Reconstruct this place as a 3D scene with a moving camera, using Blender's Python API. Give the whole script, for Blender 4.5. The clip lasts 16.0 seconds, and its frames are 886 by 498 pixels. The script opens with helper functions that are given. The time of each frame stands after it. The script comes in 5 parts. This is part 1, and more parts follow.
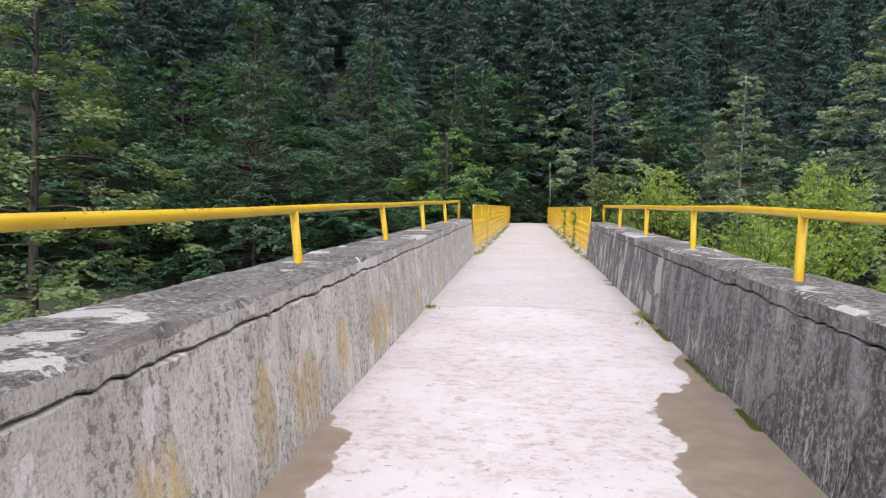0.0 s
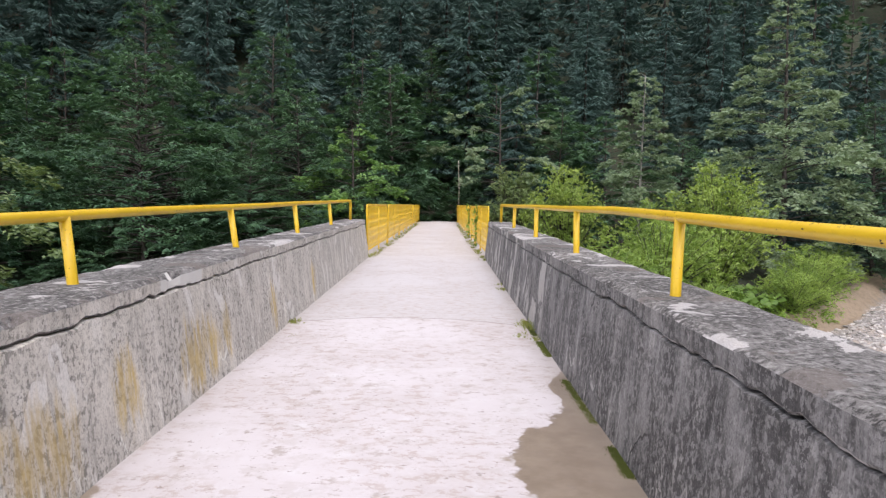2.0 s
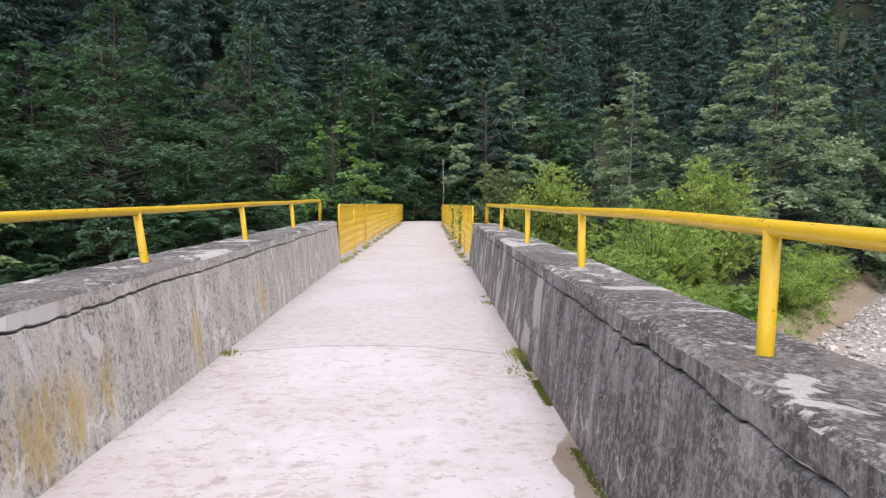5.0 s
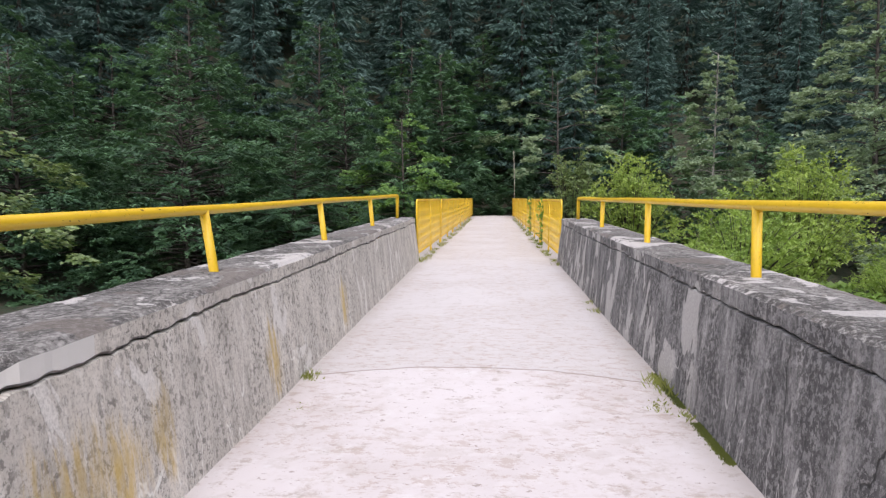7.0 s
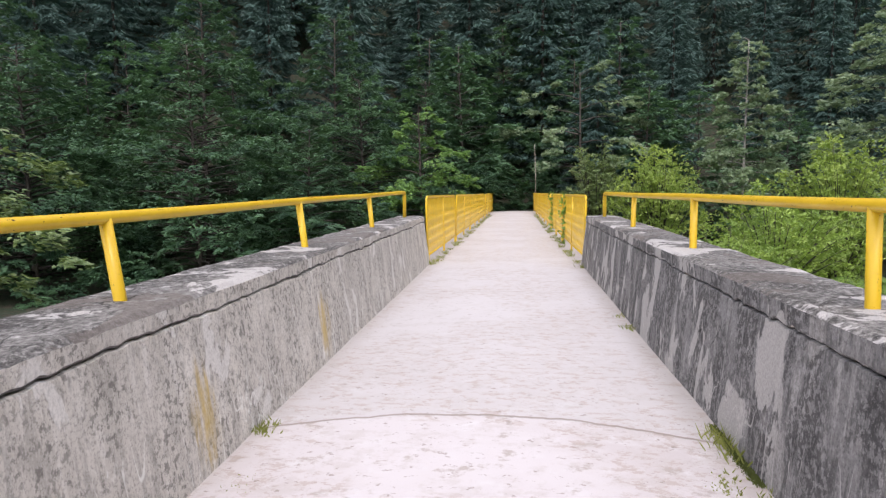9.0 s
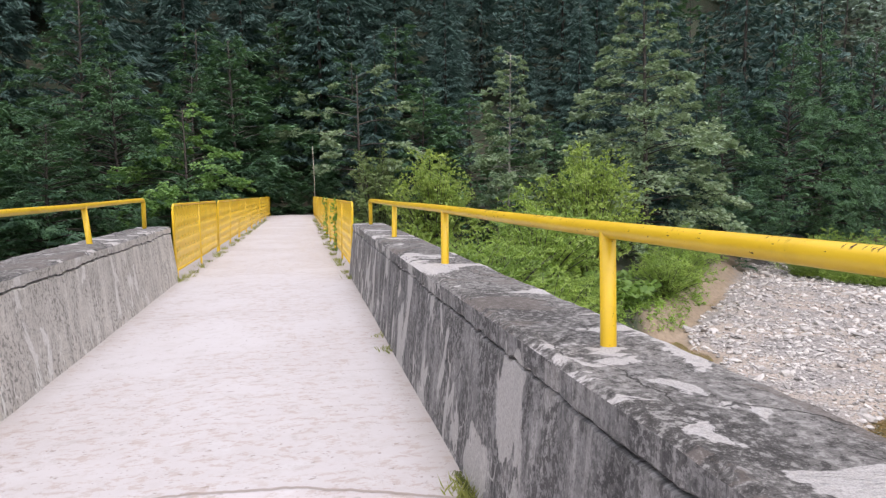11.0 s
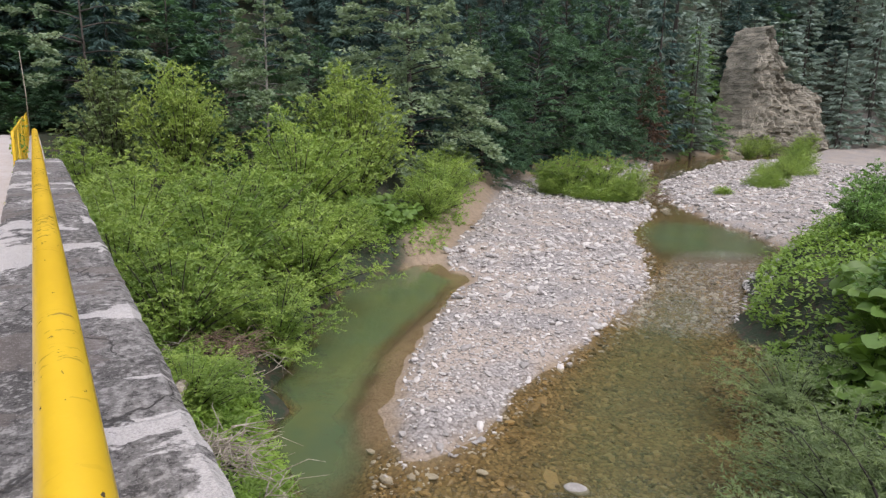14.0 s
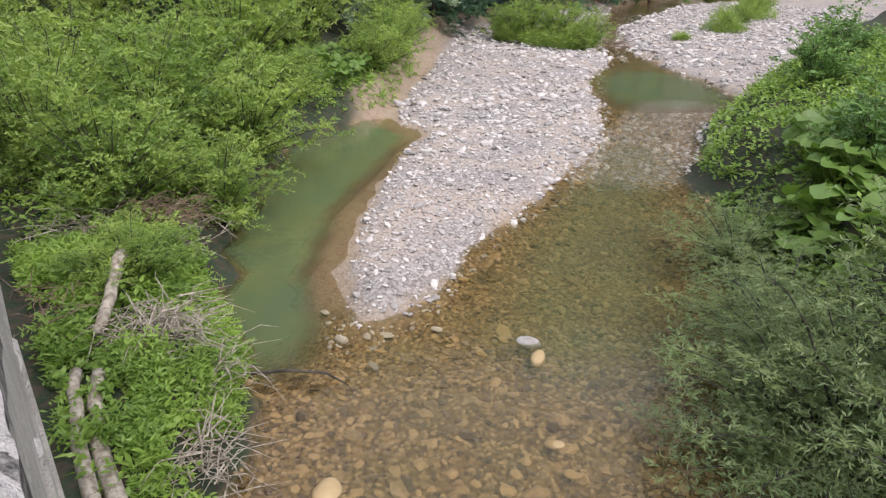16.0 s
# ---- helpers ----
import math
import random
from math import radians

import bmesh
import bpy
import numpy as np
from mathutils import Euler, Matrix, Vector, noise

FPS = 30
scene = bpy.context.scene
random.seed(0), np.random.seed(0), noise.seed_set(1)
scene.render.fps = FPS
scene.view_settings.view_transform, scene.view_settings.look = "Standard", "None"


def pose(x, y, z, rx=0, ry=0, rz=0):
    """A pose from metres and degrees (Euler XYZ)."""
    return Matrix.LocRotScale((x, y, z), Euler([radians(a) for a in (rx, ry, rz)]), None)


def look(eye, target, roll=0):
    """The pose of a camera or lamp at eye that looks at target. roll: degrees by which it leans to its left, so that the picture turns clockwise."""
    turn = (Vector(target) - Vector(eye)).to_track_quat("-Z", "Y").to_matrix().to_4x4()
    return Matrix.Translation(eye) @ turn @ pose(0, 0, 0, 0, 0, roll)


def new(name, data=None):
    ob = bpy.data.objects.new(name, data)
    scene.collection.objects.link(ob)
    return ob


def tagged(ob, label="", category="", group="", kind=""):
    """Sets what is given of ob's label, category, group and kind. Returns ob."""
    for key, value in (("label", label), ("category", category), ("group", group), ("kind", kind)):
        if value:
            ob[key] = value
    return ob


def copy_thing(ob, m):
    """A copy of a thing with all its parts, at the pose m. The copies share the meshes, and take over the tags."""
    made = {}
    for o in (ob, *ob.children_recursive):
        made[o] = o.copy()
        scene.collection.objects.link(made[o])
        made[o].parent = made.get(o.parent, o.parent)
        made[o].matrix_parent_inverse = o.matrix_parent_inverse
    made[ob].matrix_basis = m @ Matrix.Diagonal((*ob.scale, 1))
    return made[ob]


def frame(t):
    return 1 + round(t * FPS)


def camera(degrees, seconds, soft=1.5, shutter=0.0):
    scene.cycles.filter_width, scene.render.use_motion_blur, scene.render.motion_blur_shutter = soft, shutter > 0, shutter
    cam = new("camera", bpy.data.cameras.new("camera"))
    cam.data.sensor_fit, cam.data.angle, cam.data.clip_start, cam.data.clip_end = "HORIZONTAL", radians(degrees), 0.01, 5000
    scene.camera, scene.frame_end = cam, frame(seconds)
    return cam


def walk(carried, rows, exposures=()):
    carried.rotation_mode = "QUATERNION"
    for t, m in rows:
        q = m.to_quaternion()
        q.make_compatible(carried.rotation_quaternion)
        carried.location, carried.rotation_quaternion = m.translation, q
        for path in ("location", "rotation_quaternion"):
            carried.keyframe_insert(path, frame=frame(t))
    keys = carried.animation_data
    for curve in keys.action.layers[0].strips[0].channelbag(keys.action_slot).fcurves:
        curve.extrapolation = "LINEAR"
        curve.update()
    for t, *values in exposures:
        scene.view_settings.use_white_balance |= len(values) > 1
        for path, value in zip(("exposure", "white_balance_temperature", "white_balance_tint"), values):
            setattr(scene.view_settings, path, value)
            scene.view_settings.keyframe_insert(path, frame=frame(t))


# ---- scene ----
cam = camera(67.8, 16.0, 1.3)
PATH = [
    (0, (-0.085, 0.156, 1.372), (-0.337, 2.134, 1.221), 1.2),
    (0.5, (0.055, 0.362, 1.393), (-0.116, 2.349, 1.249), 1.4),
    (1, (0.15, 0.558, 1.365), (0.034, 2.549, 1.214), 1.1),
    (1.5, (0.273, 0.839, 1.393), (0.216, 2.833, 1.243), 1.1),
    (2, (0.372, 1.031, 1.407), (0.373, 3.025, 1.255), 1.0),
    (2.5, (0.546, 1.328, 1.41), (0.589, 3.322, 1.251), 0.7),
    (3, (0.627, 1.517, 1.412), (0.688, 3.51, 1.262), 1.1),
    (3.2, (0.654, 1.602, 1.407), (0.719, 3.594, 1.251), 1.0),
    (5.3, (0.443, 2.649, 1.424), (0.472, 4.643, 1.269), 0.6),
    (5.5, (0.393, 2.77, 1.444), (0.374, 4.763, 1.279), 0.9),
    (6, (0.273, 3.016, 1.426), (0.186, 5.007, 1.255), 0.7),
    (6.5, (0.153, 3.27, 1.431), (0.026, 5.259, 1.262), 0.4),
    (7, (0.114, 3.492, 1.407), (-0.04, 5.479, 1.233), 0.1),
    (7.5, (0.102, 3.828, 1.415), (-0.115, 5.809, 1.239), -0.0),
    (8, (0.106, 4.093, 1.41), (-0.14, 6.071, 1.237), -0.2),
    (8.2, (0.112, 4.214, 1.409), (-0.138, 6.19, 1.23), -0.2),
    (10.3, (0.44, 5.205, 1.468), (0.513, 7.195, 1.275), -0.8),
    (10.5, (0.473, 5.262, 1.475), (0.633, 7.247, 1.289), -0.7),
    (11, (0.591, 5.367, 1.489), (1.009, 7.314, 1.302), -0.4),
    (11.5, (0.816, 5.482, 1.509), (1.441, 7.372, 1.316), -0.3),
    (12, (1.011, 5.617, 1.528), (1.782, 7.461, 1.454), 0.2),
    (12.5, (1.14, 5.765, 1.555), (2.003, 7.569, 1.523), 0.6),
    (13, (1.297, 5.954, 1.681), (2.24, 7.718, 1.65), 0.7),
    (13.5, (1.474, 6.094, 1.718), (2.485, 7.816, 1.613), 1.0),
    (13.8, (1.63, 6.263, 1.691), (2.656, 7.952, 1.384), 1.1),
    (14, (1.706, 6.266, 1.666), (2.728, 7.931, 1.239), 0.8),
    (14.5, (1.84, 6.358, 1.655), (2.816, 7.911, 0.86), 1.3),
    (15, (1.935, 6.486, 1.633), (2.902, 8.012, 0.776), 1.2),
    (15.5, (1.987, 6.625, 1.656), (2.997, 8.128, 0.807), 1.2),
    (16, (2.061, 6.687, 1.629), (3.124, 8.156, 0.784), 1.0),
]
walk(cam, [(t, look(e, g, r)) for t, e, g, r in PATH], exposures=[(0, 0.52, 6450, 17), (12, 0.52, 6450, 17), (13.3, 0.62, 6450, 17), (14, 0.34, 6450, 17), (14.6, 0.5, 6450, 17), (16, 0.54, 6450, 17)])

# ---- world and light ----
world = bpy.data.worlds.new("overcast")
scene.world = world
world.use_nodes = True
wn = world.node_tree
wn.nodes.clear()
sky = wn.nodes.new("ShaderNodeTexSky")
sky.sky_type = "NISHITA"
sky.sun_disc = False
sky.sun_elevation, sky.sun_rotation = radians(52), radians(176)
sky.air_density, sky.dust_density, sky.ozone_density = 1.0, 4.0, 1.0
haze = wn.nodes.new("ShaderNodeMix")
haze.data_type = "RGBA"
haze.inputs["Factor"].default_value = 0.7
haze.inputs["B"].default_value = (7.5, 7.7, 8.0, 1)
back = wn.nodes.new("ShaderNodeBackground")
back.inputs["Strength"].default_value = 0.15
wout = wn.nodes.new("ShaderNodeOutputWorld")
wn.links.new(sky.outputs[0], haze.inputs["A"])
wn.links.new(haze.outputs["Result"], back.inputs["Color"])
wn.links.new(back.outputs[0], wout.inputs[0])

sun_lamp = bpy.data.lights.new("sun", "SUN")
sun_lamp.energy, sun_lamp.angle, sun_lamp.color = 1.35, radians(32), (1.0, 0.96, 0.9)
sun = new("sun", sun_lamp)
sun.matrix_world = look((0, 0, 60), (-0.07 * 30, 0.998 * 30, 60 - 1.28 * 30))


# ---- material helpers ----
class Nodes:
    """A small builder for one node material."""

    def __init__(self, name):
        self.mat = bpy.data.materials.new(name)
        self.mat.use_nodes = True
        self.tree = self.mat.node_tree
        self.tree.nodes.clear()
        self.out = self.tree.nodes.new("ShaderNodeOutputMaterial")

    def add(self, kind, ins=(), **props):
        n = self.tree.nodes.new("ShaderNode" + kind)
        if "data_type" in props:
            n.data_type = props["data_type"]
        if "operation" in props:
            n.operation = props["operation"]
        if "feature" in props:
            n.feature = props["feature"]
        if "interpolation_type" in props:
            n.interpolation_type = props["interpolation_type"]
        if "layer_name" in props:
            n.layer_name = props["layer_name"]
        for k, v in dict(ins).items():
            if hasattr(v, "is_linked"):
                self.tree.links.new(v, n.inputs[k])
            else:
                n.inputs[k].default_value = v
        return n

    def coords(self, scale=(1, 1, 1)):
        geo = self.add("NewGeometry")
        return self.add("Mapping", {0: geo.outputs["Position"], "Scale": scale}).outputs[0]

    def noise(self, vec, scale, detail=4, rough=0.55, distort=0.0):
        return self.add("TexNoise", {"Vector": vec, "Scale": scale, "Detail": detail, "Roughness": rough,
                                     "Distortion": distort}).outputs["Fac"]

    def ramp(self, fac, lo, hi):
        return self.add("MapRange", {0: fac, 1: lo, 2: hi, 3: 0.0, 4: 1.0}, interpolation_type="SMOOTHSTEP").outputs[0]

    def mix(self, fac, a, b):
        n = self.add("Mix", data_type="RGBA")
        for sock, v in ((n.inputs["Factor"], fac), (n.inputs["A"], a), (n.inputs["B"], b)):
            if hasattr(v, "is_linked"):
                self.tree.links.new(v, sock)
            else:
                sock.default_value = v if isinstance(v, float) or len(v) == 4 else (*v, 1)
        return n.outputs["Result"]

    def math(self, op, a, b=0.0):
        return self.add("Math", {0: a, 1: b}, operation=op).outputs[0]

    def bump(self, height, strength=0.3, distance=0.01):
        return self.add("Bump", {"Height": height, "Strength": strength, "Distance": distance}).outputs[0]

    def finish(self, color, rough=0.8, normal=None, **more):
        ins = {"Base Color": color if hasattr(color, "is_linked") else (*color, 1), "Roughness": rough}
        if normal is not None:
            ins["Normal"] = normal
        ins.update(more)
        b = self.add("BsdfPrincipled", ins)
        self.tree.links.new(b.outputs[0], self.out.inputs[0])
        return self.mat


def deck_concrete():
    m = Nodes("pale_concrete")
    p = m.coords()
    big, mid = m.noise(p, 0.7, 5), m.noise(p, 5, 6, 0.65)
    fine = m.noise(p, 90, 3, 0.7)
    c = m.mix(m.ramp(big, 0.35, 0.7), (0.57, 0.535, 0.55), (0.50, 0.46, 0.465))
    c = m.mix(m.ramp(mid, 0.5, 0.8), c, (0.60, 0.585, 0.60))
    blotch = m.ramp(m.noise(m.coords((3.0, 3.6, 1)), 1.5, 8, 0.72), 0.56, 0.65)
    c = m.mix(m.math("MULTIPLY", blotch, 0.8), c, (0.36, 0.31, 0.285))
    stain = m.ramp(m.noise(m.coords((1.6, 1.9, 1)), 2.4, 9, 0.75), 0.50, 0.62)
    c = m.mix(m.math("MULTIPLY", stain, 0.4), c, (0.43, 0.385, 0.365))
    c = m.mix(m.math("MULTIPLY", m.ramp(fine, 0.62, 0.75), 0.35), c, (0.36, 0.33, 0.32))
    # wet patches beside the parapets
    xyz = m.add("SeparateXYZ", {0: p})
    bow = m.math("MULTIPLY", m.math("MULTIPLY", xyz.outputs[0], xyz.outputs[0]), 0.17)
    along = m.math("ADD", xyz.outputs[1], bow)
    # the slab beyond the joint is greyer and smoother
    c = m.mix(m.math("MULTIPLY", m.ramp(along, 8.58, 8.64), 0.5), c, (0.47, 0.455, 0.46))
    scuff = m.math("MULTIPLY", m.ramp(m.noise(m.coords((2.2, 3.4, 1)), 3.3, 10, 0.8), 0.515, 0.57), m.ramp(big, 0.42, 0.52))
    c = m.mix(m.math("MULTIPLY", scuff, 0.7), c, (0.40, 0.33, 0.30))
    wob = m.math("MULTIPLY", m.math("SUBTRACT", m.noise(p, 2.2, 5, 0.6), 0.5), 0.9)

    def blob(cx, cy, rx, ry):
        dx = m.math("DIVIDE", m.math("SUBTRACT", xyz.outputs[0], cx), rx)
        dy = m.math("DIVIDE", m.math("SUBTRACT", xyz.outputs[1], cy), ry)
        d = m.math("SQRT", m.math("ADD", m.math("MULTIPLY", dx, dx), m.math("MULTIPLY", dy, dy)))
        return m.ramp(m.math("ADD", d, wob), 1.0, 0.955)

    wet = m.math("MAXIMUM", m.math("MAXIMUM", blob(1.5, 3.9, 0.74, 1.7), blob(1.46, 5.6, 0.26, 0.85)), blob(-1.45, 3.2, 0.42, 1.0))
    c = m.mix(wet, c, m.mix(m.ramp(mid, 0.3, 0.7), (0.21, 0.165, 0.125), (0.29, 0.235, 0.185)))
    # a darker brown strip along the foot of the walls
    side = m.math("ABSOLUTE", xyz.outputs[0])
    brown_mask = m.ramp(m.math("ADD", side, m.math("MULTIPLY", wob, 0.25)), 1.12, 1.42)
    c = m.mix(m.math("MULTIPLY", brown_mask, 0.4), c, (0.36, 0.31, 0.26))
    # transverse joints and hairline cracks
    line = 0.0
    for y0, wide, amp, dep in ((8.62, 0.022, 0.22, 0.75), (10.7, 0.008, 0.7, 0.35), (13.4, 0.010, 0.6, 0.5), (17.2, 0.016, 0.6, 0.5), (2.9, 0.008, 0.4, 0.35), (22.5, 0.02, 0.5, 0.4)):
        bend = m.math("MULTIPLY", m.math("SUBTRACT", m.noise(m.coords((1, 0.3, 1)), 1.3, 5, 0.6), 0.5), amp)
        off = m.math("ABSOLUTE", m.math("ADD", m.math("SUBTRACT", along if y0 == 8.62 else xyz.outputs[1], y0), bend))
        line = m.math("MAXIMUM", m.math("MULTIPLY", m.ramp(off, wide, wide * 0.3), dep), line)
    c = m.mix(line, c, (0.25, 0.205, 0.175))
    speck = m.ramp(m.noise(m.coords((3.0, 4, 1)), 5.0, 5, 0.65), 0.625, 0.65)
    c = m.mix(m.math("MULTIPLY", speck, 0.65), c, (0.24, 0.20, 0.175))
    r = m.math("SUBTRACT", 0.85, m.math("MULTIPLY", wet, 0.55))
    h = m.math("SUBTRACT", m.math("ADD", m.math("MULTIPLY", fine, 0.3), mid), m.math("MULTIPLY", line, 2.0))
    return m.finish(c, r, m.bump(h, 0.35, 0.012))


def wall_concrete(name, base, dark, pale, grime, flake_from, pale_at, ochre, crack):
    """Board-marked concrete: speckled grime, washed streaks, flaked skin, lime runs and ochre growth."""
    m = Nodes(name)
    p = m.coords()
    xyz = m.add("SeparateXYZ", {0: p})
    y, z = xyz.outputs[1], xyz.outputs[2]
    band = m.noise(m.coords((0, 3.2, 0.45)), 1.6, 8, 0.68)
    big = m.noise(m.coords((0, 1, 1)), 0.9, 7, 0.62)
    fleck = m.noise(m.coords((0, 1, 0.9)), 26, 8, 0.7)
    fine = m.noise(m.coords((0, 1, 0.8)), 75, 8, 0.75)
    cloud = m.noise(m.coords((0, 1.2, 0.8)), 2.6, 7, 0.66)
    c = m.mix(m.ramp(big, 0.3, 0.7), base, tuple(v * 0.74 for v in base))
    c = m.mix(m.math("MULTIPLY", m.ramp(band, 0.5, 0.66), 0.55), c, tuple(0.5 * (v + w) for v, w in zip(base, dark)))
    c = m.mix(m.math("MULTIPLY", m.ramp(band, 0.45, 0.33), 0.45), c, pale)
    # grime sits where water has washed the skin off
    where = m.ramp(m.math("ADD", cloud, m.math("MULTIPLY", m.math("SUBTRACT", band, 0.5), 0.5)), 0.40, 0.56)
    c = m.mix(m.math("MULTIPLY", where, 0.45), c, tuple(0.6 * v + 0.4 * w for v, w in zip(base, dark)))
    wash = m.noise(m.coords((0, 4.5, 1.1)), 2.2, 10, 0.75)
    c = m.mix(m.math("MULTIPLY", m.ramp(wash, 0.51, 0.60), 0.55 if crack else 0.3), c, dark)
    c = m.mix(m.math("MULTIPLY", m.ramp(wash, 0.46, 0.38), 0.4), c, pale)
    speck = m.math("MULTIPLY", m.ramp(fleck, grime + 0.02, grime + 0.05), m.math("ADD", 0.25, m.math("MULTIPLY", where, 0.75)))
    c = m.mix(m.math("MULTIPLY", speck, 0.75), c, dark)
    c = m.mix(m.math("MULTIPLY", m.ramp(fine, 0.52, 0.60), 0.5), c, dark)
    c = m.mix(m.math("MULTIPLY", m.ramp(fine, 0.45, 0.36), 0.4), c, pale)
    blot = m.add("TexVoronoi", {"Vector": m.coords((0, 1, 0.55)), "Scale": 9.0, "Randomness": 1.0}, feature="F1")
    pick = m.ramp(m.noise(blot.outputs["Position"], 23, 1), 0.56, 0.60)
    spot = m.math("MULTIPLY", m.ramp(m.math("ADD", blot.outputs["Distance"], m.math("MULTIPLY", fleck, 0.16)), 0.30, 0.24), pick)
    c = m.mix(m.math("MULTIPLY", spot, 0.6 if crack else 0.25), c, dark)
    flake = m.noise(m.coords((0, 2.1, 1.0)), 1.4, 9, 0.6, 0.5)
    shed = m.math("MULTIPLY", m.ramp(flake, pale_at, pale_at + 0.015), m.ramp(m.math("ADD", y, m.math("MULTIPLY", band, 2.0)), flake_from, flake_from + 1.0))
    c = m.mix(m.math("MULTIPLY", shed, 0.85), c, m.mix(m.ramp(fine, 0.4, 0.65), pale, tuple(v * 0.72 for v in pale)))
    drip = m.ramp(m.noise(m.coords((0, 7, 0.3)), 1.5, 7, 0.65), 0.60, 0.68)
    c = m.mix(m.math("MULTIPLY", drip, 0.3), c, pale)
    # thin lime runs near the foot
    vein = m.math("ABSOLUTE", m.math("SUBTRACT", m.noise(m.coords((0, 2.6, 0.8)), 1.3, 4, 0.5, 0.9), 0.5))
    run_low = m.ramp(m.math("ADD", z, m.math("MULTIPLY", cloud, 0.5)), 0.66, 0.42)
    c = m.mix(m.math("MULTIPLY", m.math("MULTIPLY", m.ramp(vein, 0.010, 0.003), run_low), 0.65), c, tuple(min(0.8, v * 1.12) for v in pale))
    if ochre:
        run = m.noise(m.coords((0, 9, 1.7)), 1.5, 8, 0.7)
        growth = 0.0
        for cy, cz, ry, rz in ((3.76, 0.27, 0.30, 0.26), (3.15, 0.36, 0.13, 0.30), (2.2, 0.3, 0.2, 0.2), (4.56, 0.34, 0.16, 0.24), (5.54, 0.30, 0.24, 0.27), (5.85, 0.30, 0.22, 0.24), (6.25, 0.36, 0.10, 0.25), (7.73, 0.28, 0.14, 0.26), (9.9, 0.3, 0.15, 0.25)):
            dy = m.math("DIVIDE", m.math("SUBTRACT", y, cy), ry)
            dz = m.math("DIVIDE", m.math("SUBTRACT", z, cz), rz)
            d = m.math("SQRT", m.math("ADD", m.math("MULTIPLY", dy, dy), m.math("MULTIPLY", dz, dz)))
            growth = m.math("MAXIMUM", m.ramp(d, 1.7, 0.1), growth)
        o = m.math("MULTIPLY", m.ramp(growth, 0.0, 0.6), m.ramp(m.math("ADD", m.math("MULTIPLY", run, 0.75), m.math("MULTIPLY", growth, 0.16)), 0.38, 0.60))
        c = m.mix(m.math("MULTIPLY", o, 0.75), c, m.mix(m.ramp(cloud, 0.4, 0.6), (0.56, 0.39, 0.08), (0.44, 0.33, 0.14)))
    h = m.math("SUBTRACT", m.math("ADD", m.math("MULTIPLY", fine, 0.5), m.math("MULTIPLY", fleck, 0.5)), m.math("MULTIPLY", shed, 0.7))
    if crack:
        warp = m.add("VectorMath", {0: m.coords((0.5, 1.3, 0.55)), 1: m.add("VectorMath", {0: m.add("TexNoise", {"Vector": p, "Scale": 4.0, "Detail": 4.0}).outputs["Color"], 1: (0.22, 0.22, 0.22)}, operation="MULTIPLY").outputs[0]}, operation="ADD").outputs[0]
        cell = m.add("TexVoronoi", {"Vector": warp, "Scale": 0.8}, feature="DISTANCE_TO_EDGE").outputs["Distance"]
        line = m.math("MULTIPLY", m.ramp(cell, 0.006, 0.0015), m.ramp(big, 0.47, 0.56))
        c = m.mix(m.math("MULTIPLY", line, 0.9), c, (0.02, 0.02, 0.02))
        h = m.math("SUBTRACT", h, m.math("MULTIPLY", line, 1.5))
    return m.finish(c, 0.92, m.bump(h, 0.7, 0.012))


def coping_concrete():
    m = Nodes("lichen_concrete")
    p = m.coords()
    patch = m.noise(m.coords((1.5, 0.8, 1)), 1.6, 6, 0.6)
    spot = m.noise(m.coords((1.2, 1, 1)), 30, 6, 0.7)
    grain = m.noise(p, 150, 4, 0.7)
    crust = m.noise(p, 1.7, 8, 0.62, 0.5)
    c = m.mix(m.ramp(patch, 0.38, 0.62), (0.07, 0.066, 0.065), (0.19, 0.182, 0.178))
    c = m.mix(m.math("MULTIPLY", m.ramp(spot, 0.50, 0.62), 0.8), c, (0.36, 0.35, 0.34))
    c = m.mix(m.math("MULTIPLY", m.ramp(spot, 0.47, 0.40), 0.85), c, (0.04, 0.038, 0.037))
    c = m.mix(m.math("MULTIPLY", m.ramp(crust, 0.56, 0.575), 0.8), c, m.mix(m.ramp(grain, 0.4, 0.65), (0.64, 0.615, 0.61), (0.44, 0.42, 0.415)))
    c = m.mix(m.math("MULTIPLY", m.ramp(crust, 0.44, 0.42), 0.7), c, (0.15, 0.128, 0.118))
    c = m.mix(m.math("MULTIPLY", m.ramp(grain, 0.54, 0.66), 0.45), c, (0.40, 0.39, 0.38))
    warp = m.add("VectorMath", {0: m.coords((1, 0.6, 1)), 1: m.add("VectorMath", {0: m.add("TexNoise", {"Vector": p, "Scale": 4.0, "Detail": 5.0}).outputs["Color"], 1: (0.25, 0.25, 0.25)}, operation="MULTIPLY").outputs[0]}, operation="ADD").outputs[0]
    cell = m.add("TexVoronoi", {"Vector": warp, "Scale": 1.3}, feature="DISTANCE_TO_EDGE").outputs["Distance"]
    line = m.math("MULTIPLY", m.ramp(cell, 0.006, 0.0015), m.ramp(patch, 0.46, 0.54))
    c = m.mix(m.math("MULTIPLY", line, 0.85), c, (0.03, 0.028, 0.027))
    h = m.math("ADD", m.math("MULTIPLY", m.ramp(crust, 0.59, 0.63), 0.8), m.math("ADD", spot, m.math("MULTIPLY", grain, 0.4)))
    h = m.math("SUBTRACT", h, m.math("MULTIPLY", line, 1.5))
    return m.finish(c, 0.93, m.bump(h, 0.7, 0.014))


